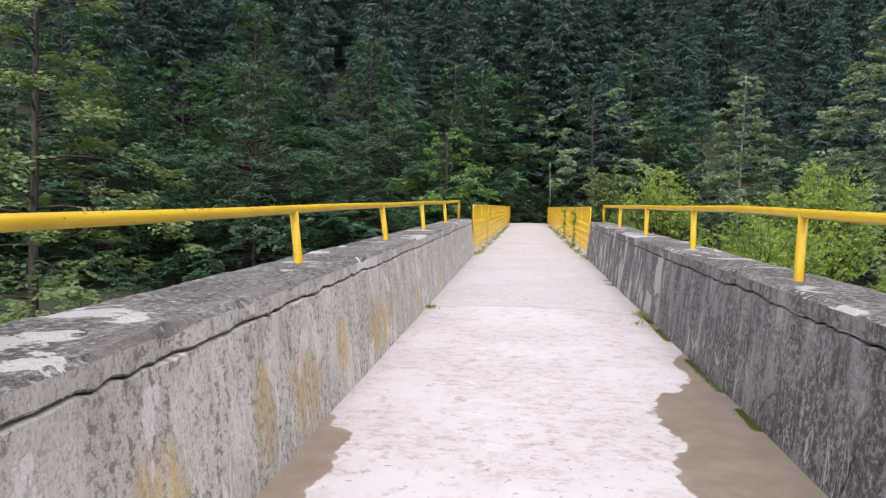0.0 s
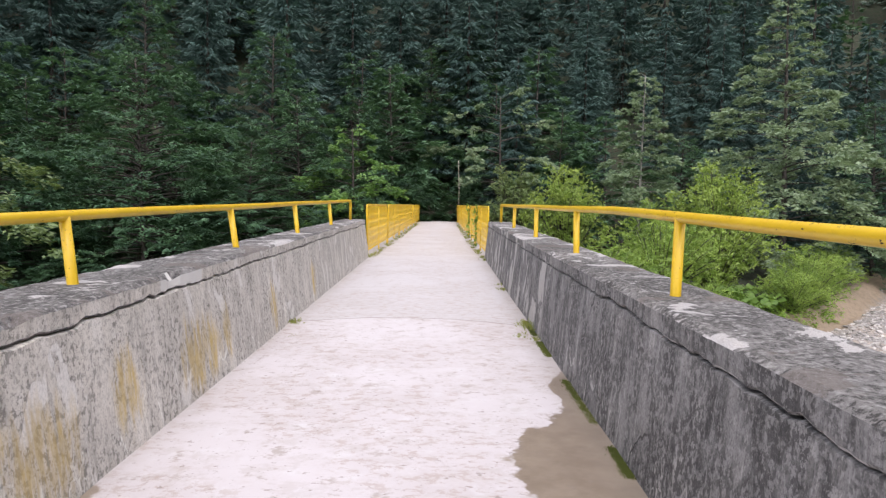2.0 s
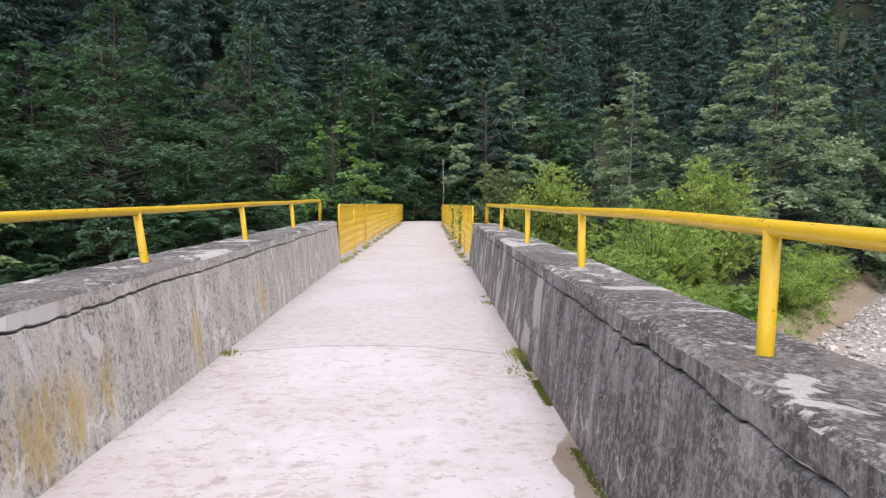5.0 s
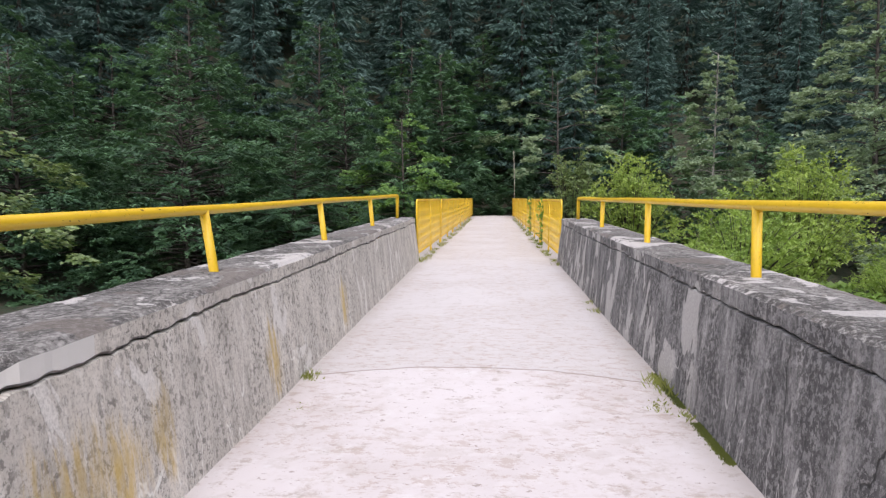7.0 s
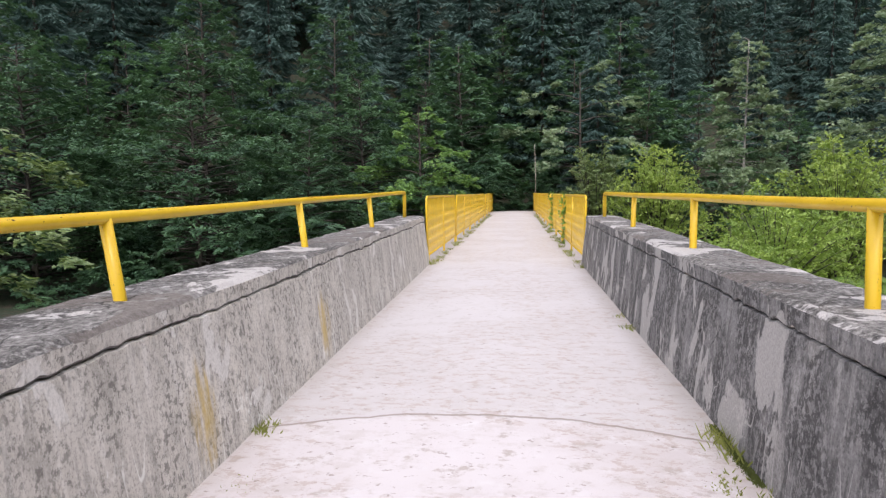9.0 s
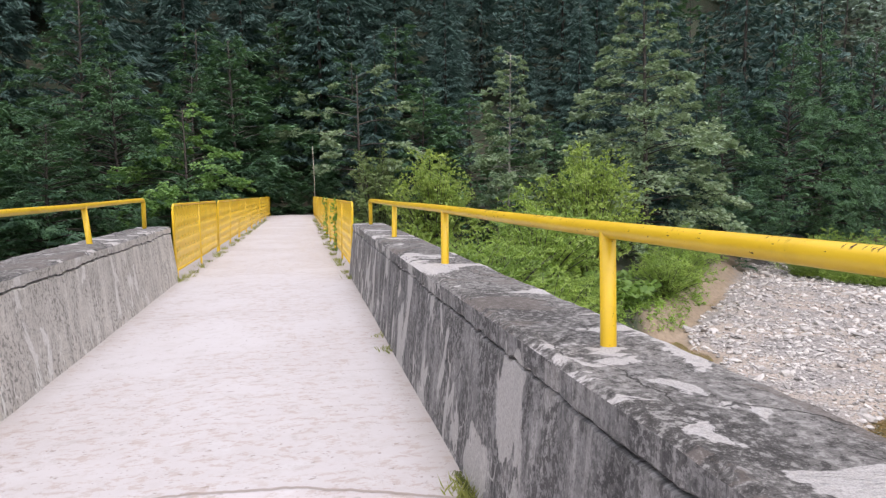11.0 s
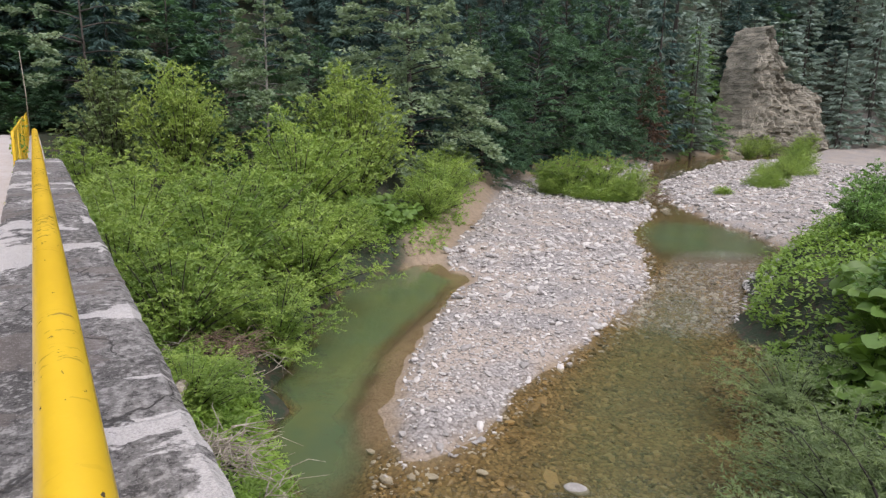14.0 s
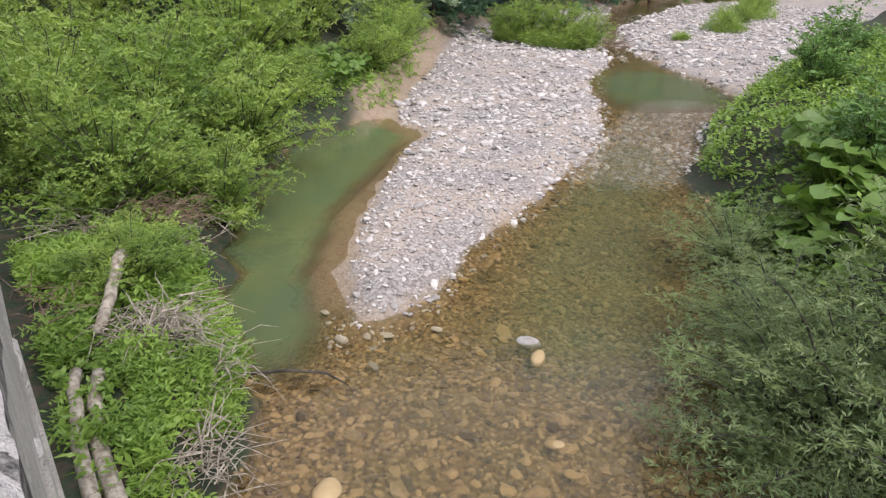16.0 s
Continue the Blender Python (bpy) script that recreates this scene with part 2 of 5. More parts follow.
def yellow_paint(name, chips):
    m = Nodes(name)
    p = m.coords()
    big, fine = m.noise(p, 3, 4), m.noise(p, 60, 3)
    c = m.mix(m.ramp(big, 0.3, 0.7), (0.80, 0.53, 0.03), (0.70, 0.45, 0.02))
    chip = m.ramp(m.noise(m.coords((40, 16, 40)), 1.6, 4, 0.6), chips, chips + 0.02)
    c = m.mix(chip, c, (0.06, 0.035, 0.025))
    # scratches across the top of the pipe, in clusters
    knock = m.ramp(m.noise(m.coords((0, 1, 0)), 1.9, 2, 0.5), 0.49, 0.55)
    nz = m.add("SeparateXYZ", {0: m.add("NewGeometry").outputs["Normal"]}).outputs[2]
    dash = m.ramp(m.noise(m.coords((26, 85, 10)), 1.0, 3, 0.6, 0.4), 0.595, 0.62)
    chip = m.math("MAXIMUM", chip, m.math("MULTIPLY", m.math("MULTIPLY", dash, knock), m.ramp(nz, 0.55, 0.8)))
    c = m.mix(chip, c, (0.05, 0.032, 0.025))
    # patchy brown dirt on the paint
    brown_mask = m.ramp(m.noise(p, 14, 6, 0.7), 0.55, 0.8)
    c = m.mix(m.math("MULTIPLY", brown_mask, 0.25), c, (0.35, 0.22, 0.05))
    r = m.math("ADD", 0.34, m.math("MULTIPLY", chip, 0.5))
    return m.finish(c, r, m.bump(m.math("SUBTRACT", fine, m.math("MULTIPLY", chip, 2.0)), 0.12, 0.003))


def leaf_material(name, young, old, gloss=0.5, sheer=0.35):
    m = Nodes(name)
    isl = m.add("NewGeometry").outputs["Random Per Island"]
    info = m.add("ObjectInfo").outputs["Random"]
    f = m.math("ADD", m.math("MULTIPLY", isl, 0.5), m.math("MULTIPLY", info, 0.5))
    clump = m.ramp(m.noise(m.coords(), 0.8, 3), 0.35, 0.68)
    c = m.mix(m.math("MULTIPLY", m.math("ADD", f, clump), 0.5), old, young)
    b = m.add("BsdfPrincipled", {"Base Color": c, "Roughness": gloss})
    t = m.add("BsdfTranslucent", {"Color": m.mix(0.5, c, (young[0] * 1.3, young[1] * 1.4, young[2] * 0.6))})
    x = m.add("MixShader", {0: sheer, 1: b.outputs[0], 2: t.outputs[0]})
    m.tree.links.new(x.outputs[0], m.out.inputs[0])
    return m.mat


def bark_material(name, a, b, scale):
    m = Nodes(name)
    n = m.noise(m.coords((1, 1, 0.35)), scale, 6, 0.65)
    return m.finish(m.mix(m.ramp(n, 0.35, 0.65), a, b), 0.9, m.bump(n, 0.6, 0.02))


def ground_material():
    m = Nodes("riverside_ground")
    p = m.coords()
    att = m.add("VertexColor", layer_name="zone")
    rgb = m.add("SeparateColor", {0: att.outputs[0]})
    soil_n, moss = m.noise(p, 0.6, 6, 0.6), m.noise(p, 3.5, 6, 0.65)
    soil = m.mix(m.ramp(soil_n, 0.35, 0.65), (0.045, 0.036, 0.025), (0.075, 0.06, 0.042))
    soil = m.mix(m.ramp(moss, 0.38, 0.55), soil, (0.026, 0.044, 0.022))
    cell = m.add("TexVoronoi", {"Vector": p, "Scale": 11.0}, feature="F1")
    stone = m.mix(m.ramp(m.noise(cell.outputs["Position"], 40, 2), 0.3, 0.7), (0.22, 0.205, 0.20), (0.42, 0.395, 0.38))
    stone = m.mix(m.ramp(m.noise(p, 0.35, 4), 0.4, 0.62), stone, (0.42, 0.36, 0.31))
    edge = m.ramp(cell.outputs["Distance"], 0.5, 0.8)
    stone = m.mix(m.math("MULTIPLY", edge, 0.7), stone, (0.12, 0.105, 0.095))
    sand = m.mix(m.ramp(moss, 0.4, 0.7), (0.33, 0.26, 0.19), (0.25, 0.19, 0.135))
    bed = m.mix(m.ramp(m.noise(cell.outputs["Position"], 37, 2), 0.35, 0.7), (0.17, 0.115, 0.05), (0.36, 0.26, 0.13))
    bed = m.mix(m.math("MULTIPLY", edge, 0.7), bed, (0.055, 0.036, 0.018))
    c = m.mix(rgb.outputs[0], soil, stone)
    c = m.mix(rgb.outputs[2], c, bed)
    c = m.mix(rgb.outputs[1], c, sand)
    h = m.math("ADD", m.math("MULTIPLY", cell.outputs["Distance"], -1.0), m.math("MULTIPLY", moss, 0.5))
    return m.finish(c, 0.9, m.bump(h, 0.6, 0.05))


def water_material():
    m = Nodes("stream_water")
    p = m.coords()
    depth = m.add("VertexColor", layer_name="depth")
    d = m.add("SeparateColor", {0: depth.outputs[0]})
    wave = m.add("TexNoise", {"Vector": m.coords((1.6, 1, 1)), "Scale": 3.2, "Detail": 4.0, "Distortion": 0.6}).outputs["Fac"]
    small = m.noise(p, 11, 3)
    rough = m.math("ADD", 0.02, m.math("MULTIPLY", d.outputs[1], 0.55))
    nrm = m.add("Bump", {"Height": m.math("ADD", wave, m.math("MULTIPLY", small, 0.35)), "Strength": rough, "Distance": 0.16}).outputs[0]
    clear = m.add("BsdfTransparent", {"Color": (0.87, 0.83, 0.69, 1)})
    silt = m.add("BsdfDiffuse", {"Color": m.mix(m.ramp(m.noise(p, 0.5, 3), 0.35, 0.65), (0.12, 0.155, 0.065), (0.09, 0.14, 0.07))})
    body = m.add("MixShader", {0: m.math("MULTIPLY", d.outputs[0], 0.82), 1: clear.outputs[0], 2: silt.outputs[0]})
    gloss = m.add("BsdfGlossy", {"Color": (1, 1, 1, 1), "Roughness": 0.04, "Normal": nrm})
    fres = m.add("Fresnel", {"IOR": 1.40, "Normal": nrm})
    x = m.add("MixShader", {0: fres.outputs[0], 1: body.outputs[0], 2: gloss.outputs[0]})
    m.tree.links.new(x.outputs[0], m.out.inputs[0])
    return m.mat


def stone_material(name, a, b, wet=0.85):
    m = Nodes(name)
    isl = m.add("NewGeometry").outputs["Random Per Island"]
    info = m.add("ObjectInfo").outputs["Random"]
    n = m.noise(m.coords(), 9, 5, 0.6)
    f = m.math("FRACT", m.math("ADD", isl, info))
    c = m.mix(m.ramp(m.math("MULTIPLY", m.math("ADD", f, n), 0.5), 0.24, 0.76), a, b)
    return m.finish(c, wet, m.bump(n, 0.3, 0.01))


def rock_material():
    m = Nodes("cliff_rock")
    p = m.coords((1, 1, 2.2))
    n, f = m.noise(p, 0.35, 8, 0.65), m.noise(m.coords(), 2.0, 6, 0.7)
    c = m.mix(m.ramp(n, 0.35, 0.65), (0.13, 0.125, 0.10), (0.34, 0.315, 0.26))
    strata = m.noise(m.coords((0.25, 0.25, 3.2)), 1.0, 7, 0.7)
    c = m.mix(m.math("MULTIPLY", m.ramp(strata, 0.54, 0.62), 0.75), c, (0.06, 0.055, 0.045))
    c = m.mix(m.math("MULTIPLY", m.ramp(strata, 0.44, 0.36), 0.5), c, (0.33, 0.27, 0.19))
    c = m.mix(m.ramp(f, 0.55, 0.7), c, (0.07, 0.085, 0.04))
    return m.finish(c, 0.95, m.bump(m.math("ADD", n, f), 0.9, 0.25))


MAT_DECK = deck_concrete()
MAT_WALL_L = wall_concrete("stained_concrete", (0.69, 0.65, 0.595), (0.14, 0.132, 0.12), (0.74, 0.715, 0.685), 0.50, 0.0, 0.60, True, False)
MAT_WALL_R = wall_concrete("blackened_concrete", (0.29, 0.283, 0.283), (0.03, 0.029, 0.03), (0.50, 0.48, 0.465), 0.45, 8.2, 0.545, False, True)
MAT_WALL_OUT = wall_concrete("weathered_pale_concrete", (0.64, 0.62, 0.59), (0.17, 0.165, 0.155), (0.74, 0.72, 0.70), 0.56, -30.0, 0.60, False, False)
MAT_COPING = coping_concrete()
MAT_RAIL = yellow_paint("yellow_rail_paint", 0.675)
MAT_FENCE = yellow_paint("yellow_fence_paint", 0.70)
MAT_GROUND = ground_material()
MAT_WATER = water_material()
MAT_BARK = bark_material("grey_bark", (0.035, 0.03, 0.026), (0.10, 0.088, 0.078), 7)
MAT_BIRCH = bark_material("pale_bark", (0.10, 0.095, 0.085), (0.36, 0.345, 0.325), 4)
MAT_DEADWOOD = bark_material("dry_wood", (0.20, 0.17, 0.13), (0.46, 0.42, 0.36), 9)
# The blue share of the beech and fir greens stands in for haze.
MAT_BEECH = leaf_material("beech_leaf", (0.135, 0.26, 0.125), (0.02, 0.06, 0.046), 0.5, 0.22)
MAT_BEECH_PALE = leaf_material("pale_beech_leaf", (0.37, 0.46, 0.30), (0.12, 0.195, 0.125), 0.45, 0.28)
MAT_FIR = leaf_material("fir_needle", (0.10, 0.18, 0.155), (0.034, 0.078, 0.074), 0.6, 0.1)
MAT_WILLOW = leaf_material("willow_leaf", (0.40, 0.53, 0.12), (0.075, 0.165, 0.035), 0.45, 0.28)
MAT_FRESH = leaf_material("young_beech_leaf", (0.25, 0.42, 0.12), (0.07, 0.16, 0.05), 0.45, 0.25)
MAT_GREY_WILLOW = leaf_material("grey_willow_leaf", (0.33, 0.42, 0.18), (0.07, 0.125, 0.055), 0.42, 0.25)
MAT_LIME = leaf_material("yellow_green_leaf", (0.43, 0.54, 0.14), (0.15, 0.25, 0.06), 0.5, 0.3)
MAT_HERB = leaf_material("herb_leaf", (0.33, 0.49, 0.09), (0.075, 0.16, 0.03), 0.45, 0.28)
MAT_BUTTERBUR = leaf_material("butterbur_leaf", (0.18, 0.29, 0.06), (0.10, 0.19, 0.04), 0.45, 0.3)
# Paler and bluer than the other needles: distance haze put into the colour.
MAT_HAZY_PINE = leaf_material("pine_needle", (0.30, 0.38, 0.335), (0.20, 0.27, 0.24), 0.8, 0.2)
MAT_RUST = leaf_material("withered_needle", (0.16, 0.095, 0.06), (0.07, 0.05, 0.035), 0.8, 0.1)
MAT_PEBBLE = stone_material("pale_pebble", (0.29, 0.275, 0.265), (0.60, 0.57, 0.55))
MAT_WETSTONE = stone_material("wet_brown_stone", (0.085, 0.056, 0.025), (0.44, 0.315, 0.16), 0.35)
MAT_ROCK = rock_material()
MAT_PLASTER = stone_material("broken_plaster", (0.62, 0.61, 0.59), (0.76, 0.74, 0.72), 0.92)


# ---- mesh helpers ----
def mesh_of(name, verts, faces, mat, smooth=False):
    me = bpy.data.meshes.new(name)
    me.from_pydata(np.asarray(verts).tolist(), [], np.asarray(faces).tolist() if isinstance(faces, np.ndarray) else faces)
    me.materials.append(mat)
    if smooth:
        me.polygons.foreach_set("use_smooth", [True] * len(me.polygons))
    return me


def part_mesh(name, me, parent=None, label=""):
    ob = new(name, me)
    ob.parent = parent
    return tagged(ob, label)


def part(name, bm, material, parent=None, label=""):
    me = bpy.data.meshes.new(name)
    bm.to_mesh(me)
    bm.free()
    me.materials.append(material)
    return part_mesh(name, me, parent, label)


def tube(points, radii, sides=7):
    """Vertices and faces of a tapered tube along points."""
    pts = np.asarray(points, float)
    n = len(pts)
    radii = np.broadcast_to(np.asarray(radii, float), (n,))
    d = np.gradient(pts, axis=0)
    d /= np.linalg.norm(d, axis=1, keepdims=True) + 1e-9
    ref = np.where(np.abs(d[:, 2:3]) > 0.9, [[1.0, 0, 0]], [[0, 0, 1.0]])
    u = np.cross(d, ref)
    u /= np.linalg.norm(u, axis=1, keepdims=True) + 1e-9
    w = np.cross(d, u)
    a = np.linspace(0, 2 * math.pi, sides, endpoint=False)
    ring = u[:, None] * np.cos(a)[None, :, None] + w[:, None] * np.sin(a)[None, :, None]
    v = (pts[:, None] + ring * radii[:, None, None]).reshape(-1, 3)
    f = [(i * sides + j, i * sides + (j + 1) % sides, (i + 1) * sides + (j + 1) % sides, (i + 1) * sides + j)
         for i in range(n - 1) for j in range(sides)]
    f += [tuple(range(sides))[::-1], tuple(range((n - 1) * sides, n * sides))]
    return v, f


def join(pieces):
    vs, fs, k = [], [], 0
    for v, f in pieces:
        vs.append(v)
        fs += [tuple(i + k for i in q) for q in f]
        k += len(v)
    return np.concatenate(vs), fs


def leaf_faces(centres, along, up, length, width, rng):
    """One folded diamond leaf for each centre; along and up are unit-ish vectors."""
    n = len(centres)
    side = np.cross(along, up)
    side /= np.linalg.norm(side, axis=1, keepdims=True) + 1e-9
    nrm = np.cross(side, along)
    L = (length * rng.uniform(0.7, 1.3, n))[:, None]
    Wd = (width * rng.uniform(0.7, 1.3, n))[:, None]
    base = centres
    tip = centres + along * L
    mid = centres + along * L * 0.45 + nrm * L * 0.06
    v = np.stack([base, mid + side * Wd * 0.5, tip, mid - side * Wd * 0.5], axis=1).reshape(-1, 3)
    f = np.arange(n * 4).reshape(n, 4)
    return v, f


def unit(v):
    return v / (np.linalg.norm(v, axis=-1, keepdims=True) + 1e-9)


# ---- plan of the valley ----
WATER = -5.87
FAR_BANK = np.array([(-120, -6), (-40, 3), (-8, 8.5), (1.0, 11.6), (3.7, 14.6), (5.0, 17.6), (5.4, 20.0), (6.2, 22.7), (9.5, 28.4), (13.5, 32.6),
                     (18.0, 33.5), (24, 40), (39, 56.5), (58, 66), (92, 75), (150, 92), (300, 120)], float)
NEAR_BANK = np.array([(-120, -30), (-40, -16), (-5, -3), (5, 3.2), (11.2, 8.6), (15.2, 12.6), (22.8, 19.8), (30, 24), (41, 27.5), (60, 34), (110, 49),
                      (160, 64), (300, 90)], float)
BAR = np.array([(7.1, 17.2), (8.4, 20), (9.8, 22.4), (11.7, 24.5), (17.3, 29.6), (17.2, 31.9), (19.2, 35), (25, 41), (39, 57.5), (60, 67),
                (76, 71), (66, 62), (52, 52), (46, 48), (43.5, 43.5), (40.5, 39.5), (36.5, 36.5), (33, 33.6), (26, 27), (20.3, 22.6), (13.4, 19.8), (8.8, 17.2)], float)
BAR_FAR = np.array([(34.5, 24.5), (37, 28.5), (41, 35.8), (47, 44.0), (56, 52.6), (82, 65.0), (106, 68), (150, 84), (150, 60), (110, 48), (60, 33), (41, 26)], float)


def seg_dist(px, py, line, closed=False):
    """Distance to a polyline, and on which side of it (positive: left of its direction)."""
    pts = np.vstack([line, line[:1]]) if closed else line
    best, sign = np.full(px.shape, 1e9), np.zeros(px.shape)
    for (ax, ay), (bx, by) in zip(pts[:-1], pts[1:]):
        ex, ey = bx - ax, by - ay
        t = np.clip(((px - ax) * ex + (py - ay) * ey) / (ex * ex + ey * ey), 0, 1)
        d = np.hypot(px - ax - t * ex, py - ay - t * ey)
        s = np.sign(ex * (py - ay) - ey * (px - ax))
        near = d < best - 1e-9
        best, sign = np.where(near, d, best), np.where(near, s, sign)
    return best * sign


def inside(px, py, poly):
    r = np.zeros(px.shape, bool)
    j = len(poly) - 1
    for i in range(len(poly)):
        (xi, yi), (xj, yj) = poly[i], poly[j]
        r ^= ((yi > py) != (yj > py)) & (px < (xj - xi) * (py - yi) / (yj - yi + 1e-12) + xi)
        j = i
    return r


def smooth(a, b, v):
    t = np.clip((v - a) / (b - a), 0, 1)
    return t * t * (3 - 2 * t)


def wobble(x, y, s, seed=0.0):
    return (np.sin(x * s + 1.3 * np.sin(y * s * 0.7 + seed)) + np.sin(y * s * 1.13 + 1.7 * np.sin(x * s * 0.6 + 2 + seed))
            + 0.5 * np.sin((x + y) * s * 2.1 + seed)) / 2.5


HILL_FOOT = np.array([(-300, 20), (-60, 34), (-20, 46), (0, 56), (20, 60), (40, 64), (62, 71), (92, 77), (112, 80), (136, 78), (165, 62), (200, 20), (230, -60)], float)


def terrain(x, y):
    """Ground height and the masks of gravel, sand and river bed."""
    x, y = np.asarray(x, float), np.asarray(y, float)
    w1, w2 = wobble(x, y, 0.9), wobble(x, y, 3.1, 1.0)
    far = seg_dist(x, y, FAR_BANK) + 0.35 * w1
    near = -seg_dist(x, y, NEAR_BANK) + 0.35 * w1
    bar = np.where(inside(x, y, BAR), 1, -1) * np.abs(seg_dist(x, y, BAR, True)) + 0.18 * w1 + 0.1 * w2
    bar2 = np.where(inside(x, y, BAR_FAR), 1, -1) * np.abs(seg_dist(x, y, BAR_FAR, True)) + 0.3 * w1
    edge = np.minimum(-far, -near)
    channel = smooth(0.25, 1.3, -bar) * smooth(0.0, 0.5, -far) * smooth(16.2, 18.6, y) * smooth(-9, -6.5, far) * (x < 19) * smooth(1.2, 0.2, x - 8.0 - 0.82 * (y - 17.2))
    run = smooth(3.2, 1.0, np.abs(seg_dist(x, y, np.array([(12.0, 14.6), (17.5, 19.0), (22.0, 22.4)], float))))
    pool = channel + 0.22 * run + 0.6 * smooth(7, 3, np.hypot(x - 35, y - 31))
    bed = WATER - 0.10 - 0.14 * smooth(0, 3, edge) - 0.75 * np.clip(pool, 0, 1) + 0.04 * w2
    lift = np.maximum(bar, bar2)
    z = bed + (WATER + 0.30 - bed + 0.05 * w1 + 0.03 * w2) * smooth(-1.0, 1.6, lift)
    land_far = WATER + 1.1 * smooth(-0.4, 1.2, far) + 0.07 * np.clip(far, 0, 20) + 0.12 * w1 + 0.05 * w2
    land_near = WATER + 1.6 * smooth(-0.4, 2.0, near) + 0.33 * np.clip(near - 1, 0, 11) + 0.12 * w1
    z = np.where(far > -0.4, np.maximum(z, land_far), z)
    z = np.where(near > -0.4, np.maximum(z, land_near), z)
    hill = seg_dist(x, y, HILL_FOOT)
    rise = np.clip(hill, 0, None)
    z = z + np.where(hill > 0, 0.95 * rise * smooth(0, 9, rise) + 1.2 * wobble(x, y, 0.13), 0) * smooth(0, 6, hill)
    z = np.minimum(z, 300 + 4 * w1)
    ramp = smooth(6, 3, np.abs(x)) * smooth(44, 51.5, y) * smooth(70, 60, y)
    z = z * (1 - ramp) + (-0.42) * ramp
    start = smooth(5, 3, np.abs(x)) * smooth(1, -4, y)
    z = z * (1 - start) + (-0.3) * start
    gravel = smooth(-0.3, 0.3, lift)
    sand = smooth(-0.5, 0.1, lift) * smooth(0.9, 0.2, lift) * smooth(-0.2, 0.5, wobble(x, y, 0.33, 2.0)) * (z > WATER - 0.1)
    quiet = smooth(-5.6, -4.2, far) * smooth(17.9, 19.2, y) * smooth(-2.0, -1.1, lift) * smooth(0.75, 0.35, lift)
    sand = np.maximum(sand, quiet)
    under = smooth(WATER + 0.03, WATER - 0.03, z)
    return z, gravel, sand, under


def spaced(stops):
    """Coordinates from stops of (start, step), the last being the end."""
    out = []
    for (a, st), (b, _) in zip(stops[:-1], stops[1:]):
        out.append(np.arange(a, b, st))
    return np.concatenate(out + [[stops[-1][0]]])


def grid_mesh(xs, ys):
    X, Y = np.meshgrid(xs, ys)
    nx, ny = len(xs), len(ys)
    i = np.arange((ny - 1) * (nx - 1))
    a = i // (nx - 1) * nx + i % (nx - 1)
    return X, Y, np.stack([a, a + 1, a + nx + 1, a + nx], axis=1)


def colour_layer(me, name, rgb):
    layer = me.color_attributes.new(name, "FLOAT_COLOR", "POINT")
    layer.data.foreach_set("color", np.column_stack([rgb, np.ones(len(rgb))]).astype(np.float32).ravel())


gx = spaced([(-2000, 300), (-200, 20), (-60, 4), (-12, 1.0), (0, 0.4), (48, 1.5), (80, 4), (160, 20), (400, 300), (2000, 1)])
gy = spaced([(-2000, 300), (-200, 20), (-40, 4), (-4, 1.0), (6, 0.4), (48, 1.5), (90, 5), (200, 30), (500, 300), (2000, 1)])
GX, GY, gf = grid_mesh(gx, gy)
gz, gravel_m, sand_m, bed_m = terrain(GX, GY)
ground_me = mesh_of("ground", np.stack([GX, GY, gz], axis=-1).reshape(-1, 3), gf, MAT_GROUND, True)
colour_layer(ground_me, "zone", np.stack([gravel_m.ravel(), sand_m.ravel(), bed_m.ravel()], axis=1))
ground = tagged(new("ground", ground_me), "earthy valley floor with pale gravel bars beside a stream", "ground", kind="structure")

wx, wy = spaced([(-120, 6), (-6, 1.0), (2, 0.4), (45, 1.5), (80, 5), (300, 1)]), spaced([(-30, 3), (0, 0.8), (10, 0.4), (40, 1.5), (120, 1)])
WX, WY, wf = grid_mesh(wx, wy)
bz = terrain(WX, WY)[0]
deep = smooth(0.10, 0.75, WATER - bz)
riffle = smooth(3.6, 1.6, np.abs(seg_dist(WX, WY, np.array([(21.5, 22.2), (26, 23.6), (31, 26.0)], float)))) + smooth(9, 4, np.hypot(WX - 50, WY - 48.5)) + 0.06
keep_w = (bz < WATER + 0.25)
cells = keep_w.ravel()[wf].any(axis=1)
water_me = mesh_of("water", np.stack([WX, WY, np.full(WX.shape, WATER)], axis=-1).reshape(-1, 3), wf[cells], MAT_WATER, True)
colour_layer(water_me, "depth", np.stack([deep.ravel(), np.clip(riffle, 0, 1).ravel(), np.zeros(deep.size)], axis=1))
water = tagged(new("water", water_me), "shallow greenish-brown stream water over stones", "water", kind="structure")
water.visible_shadow = False


# ---- bridge ----
END = 16.7
FAR_END = 51.0
START = -5.0


def deck_z(y):
    return -0.0095 * max(0.0, y - 16.0)


def inner_top(y, side):
    return 1.46 if side > 0 else -(1.39 + 0.008 * (y - 4))


def inner_foot(y, side):
    return 1.375 if side > 0 else -(1.285 + 0.008 * (y - 4))


def strip_mesh(name, ys, ring, mat):
    """A bar along y: ring(y) gives the corner points (x, z) of its section."""
    v, f, n = [], [], 0
    for y in ys:
        sec = ring(y)
        n = len(sec)
        v += [(x, y, z) for x, z in sec]
    for i in range(len(ys) - 1):
        for j in range(n):
            a, b = i * n + j, i * n + (j + 1) % n
            f.append((a, b, b + n, a + n))
    f += [tuple(range(n))[::-1], tuple(range((len(ys) - 1) * n, len(ys) * n))]
    return mesh_of(name, v, f, mat)


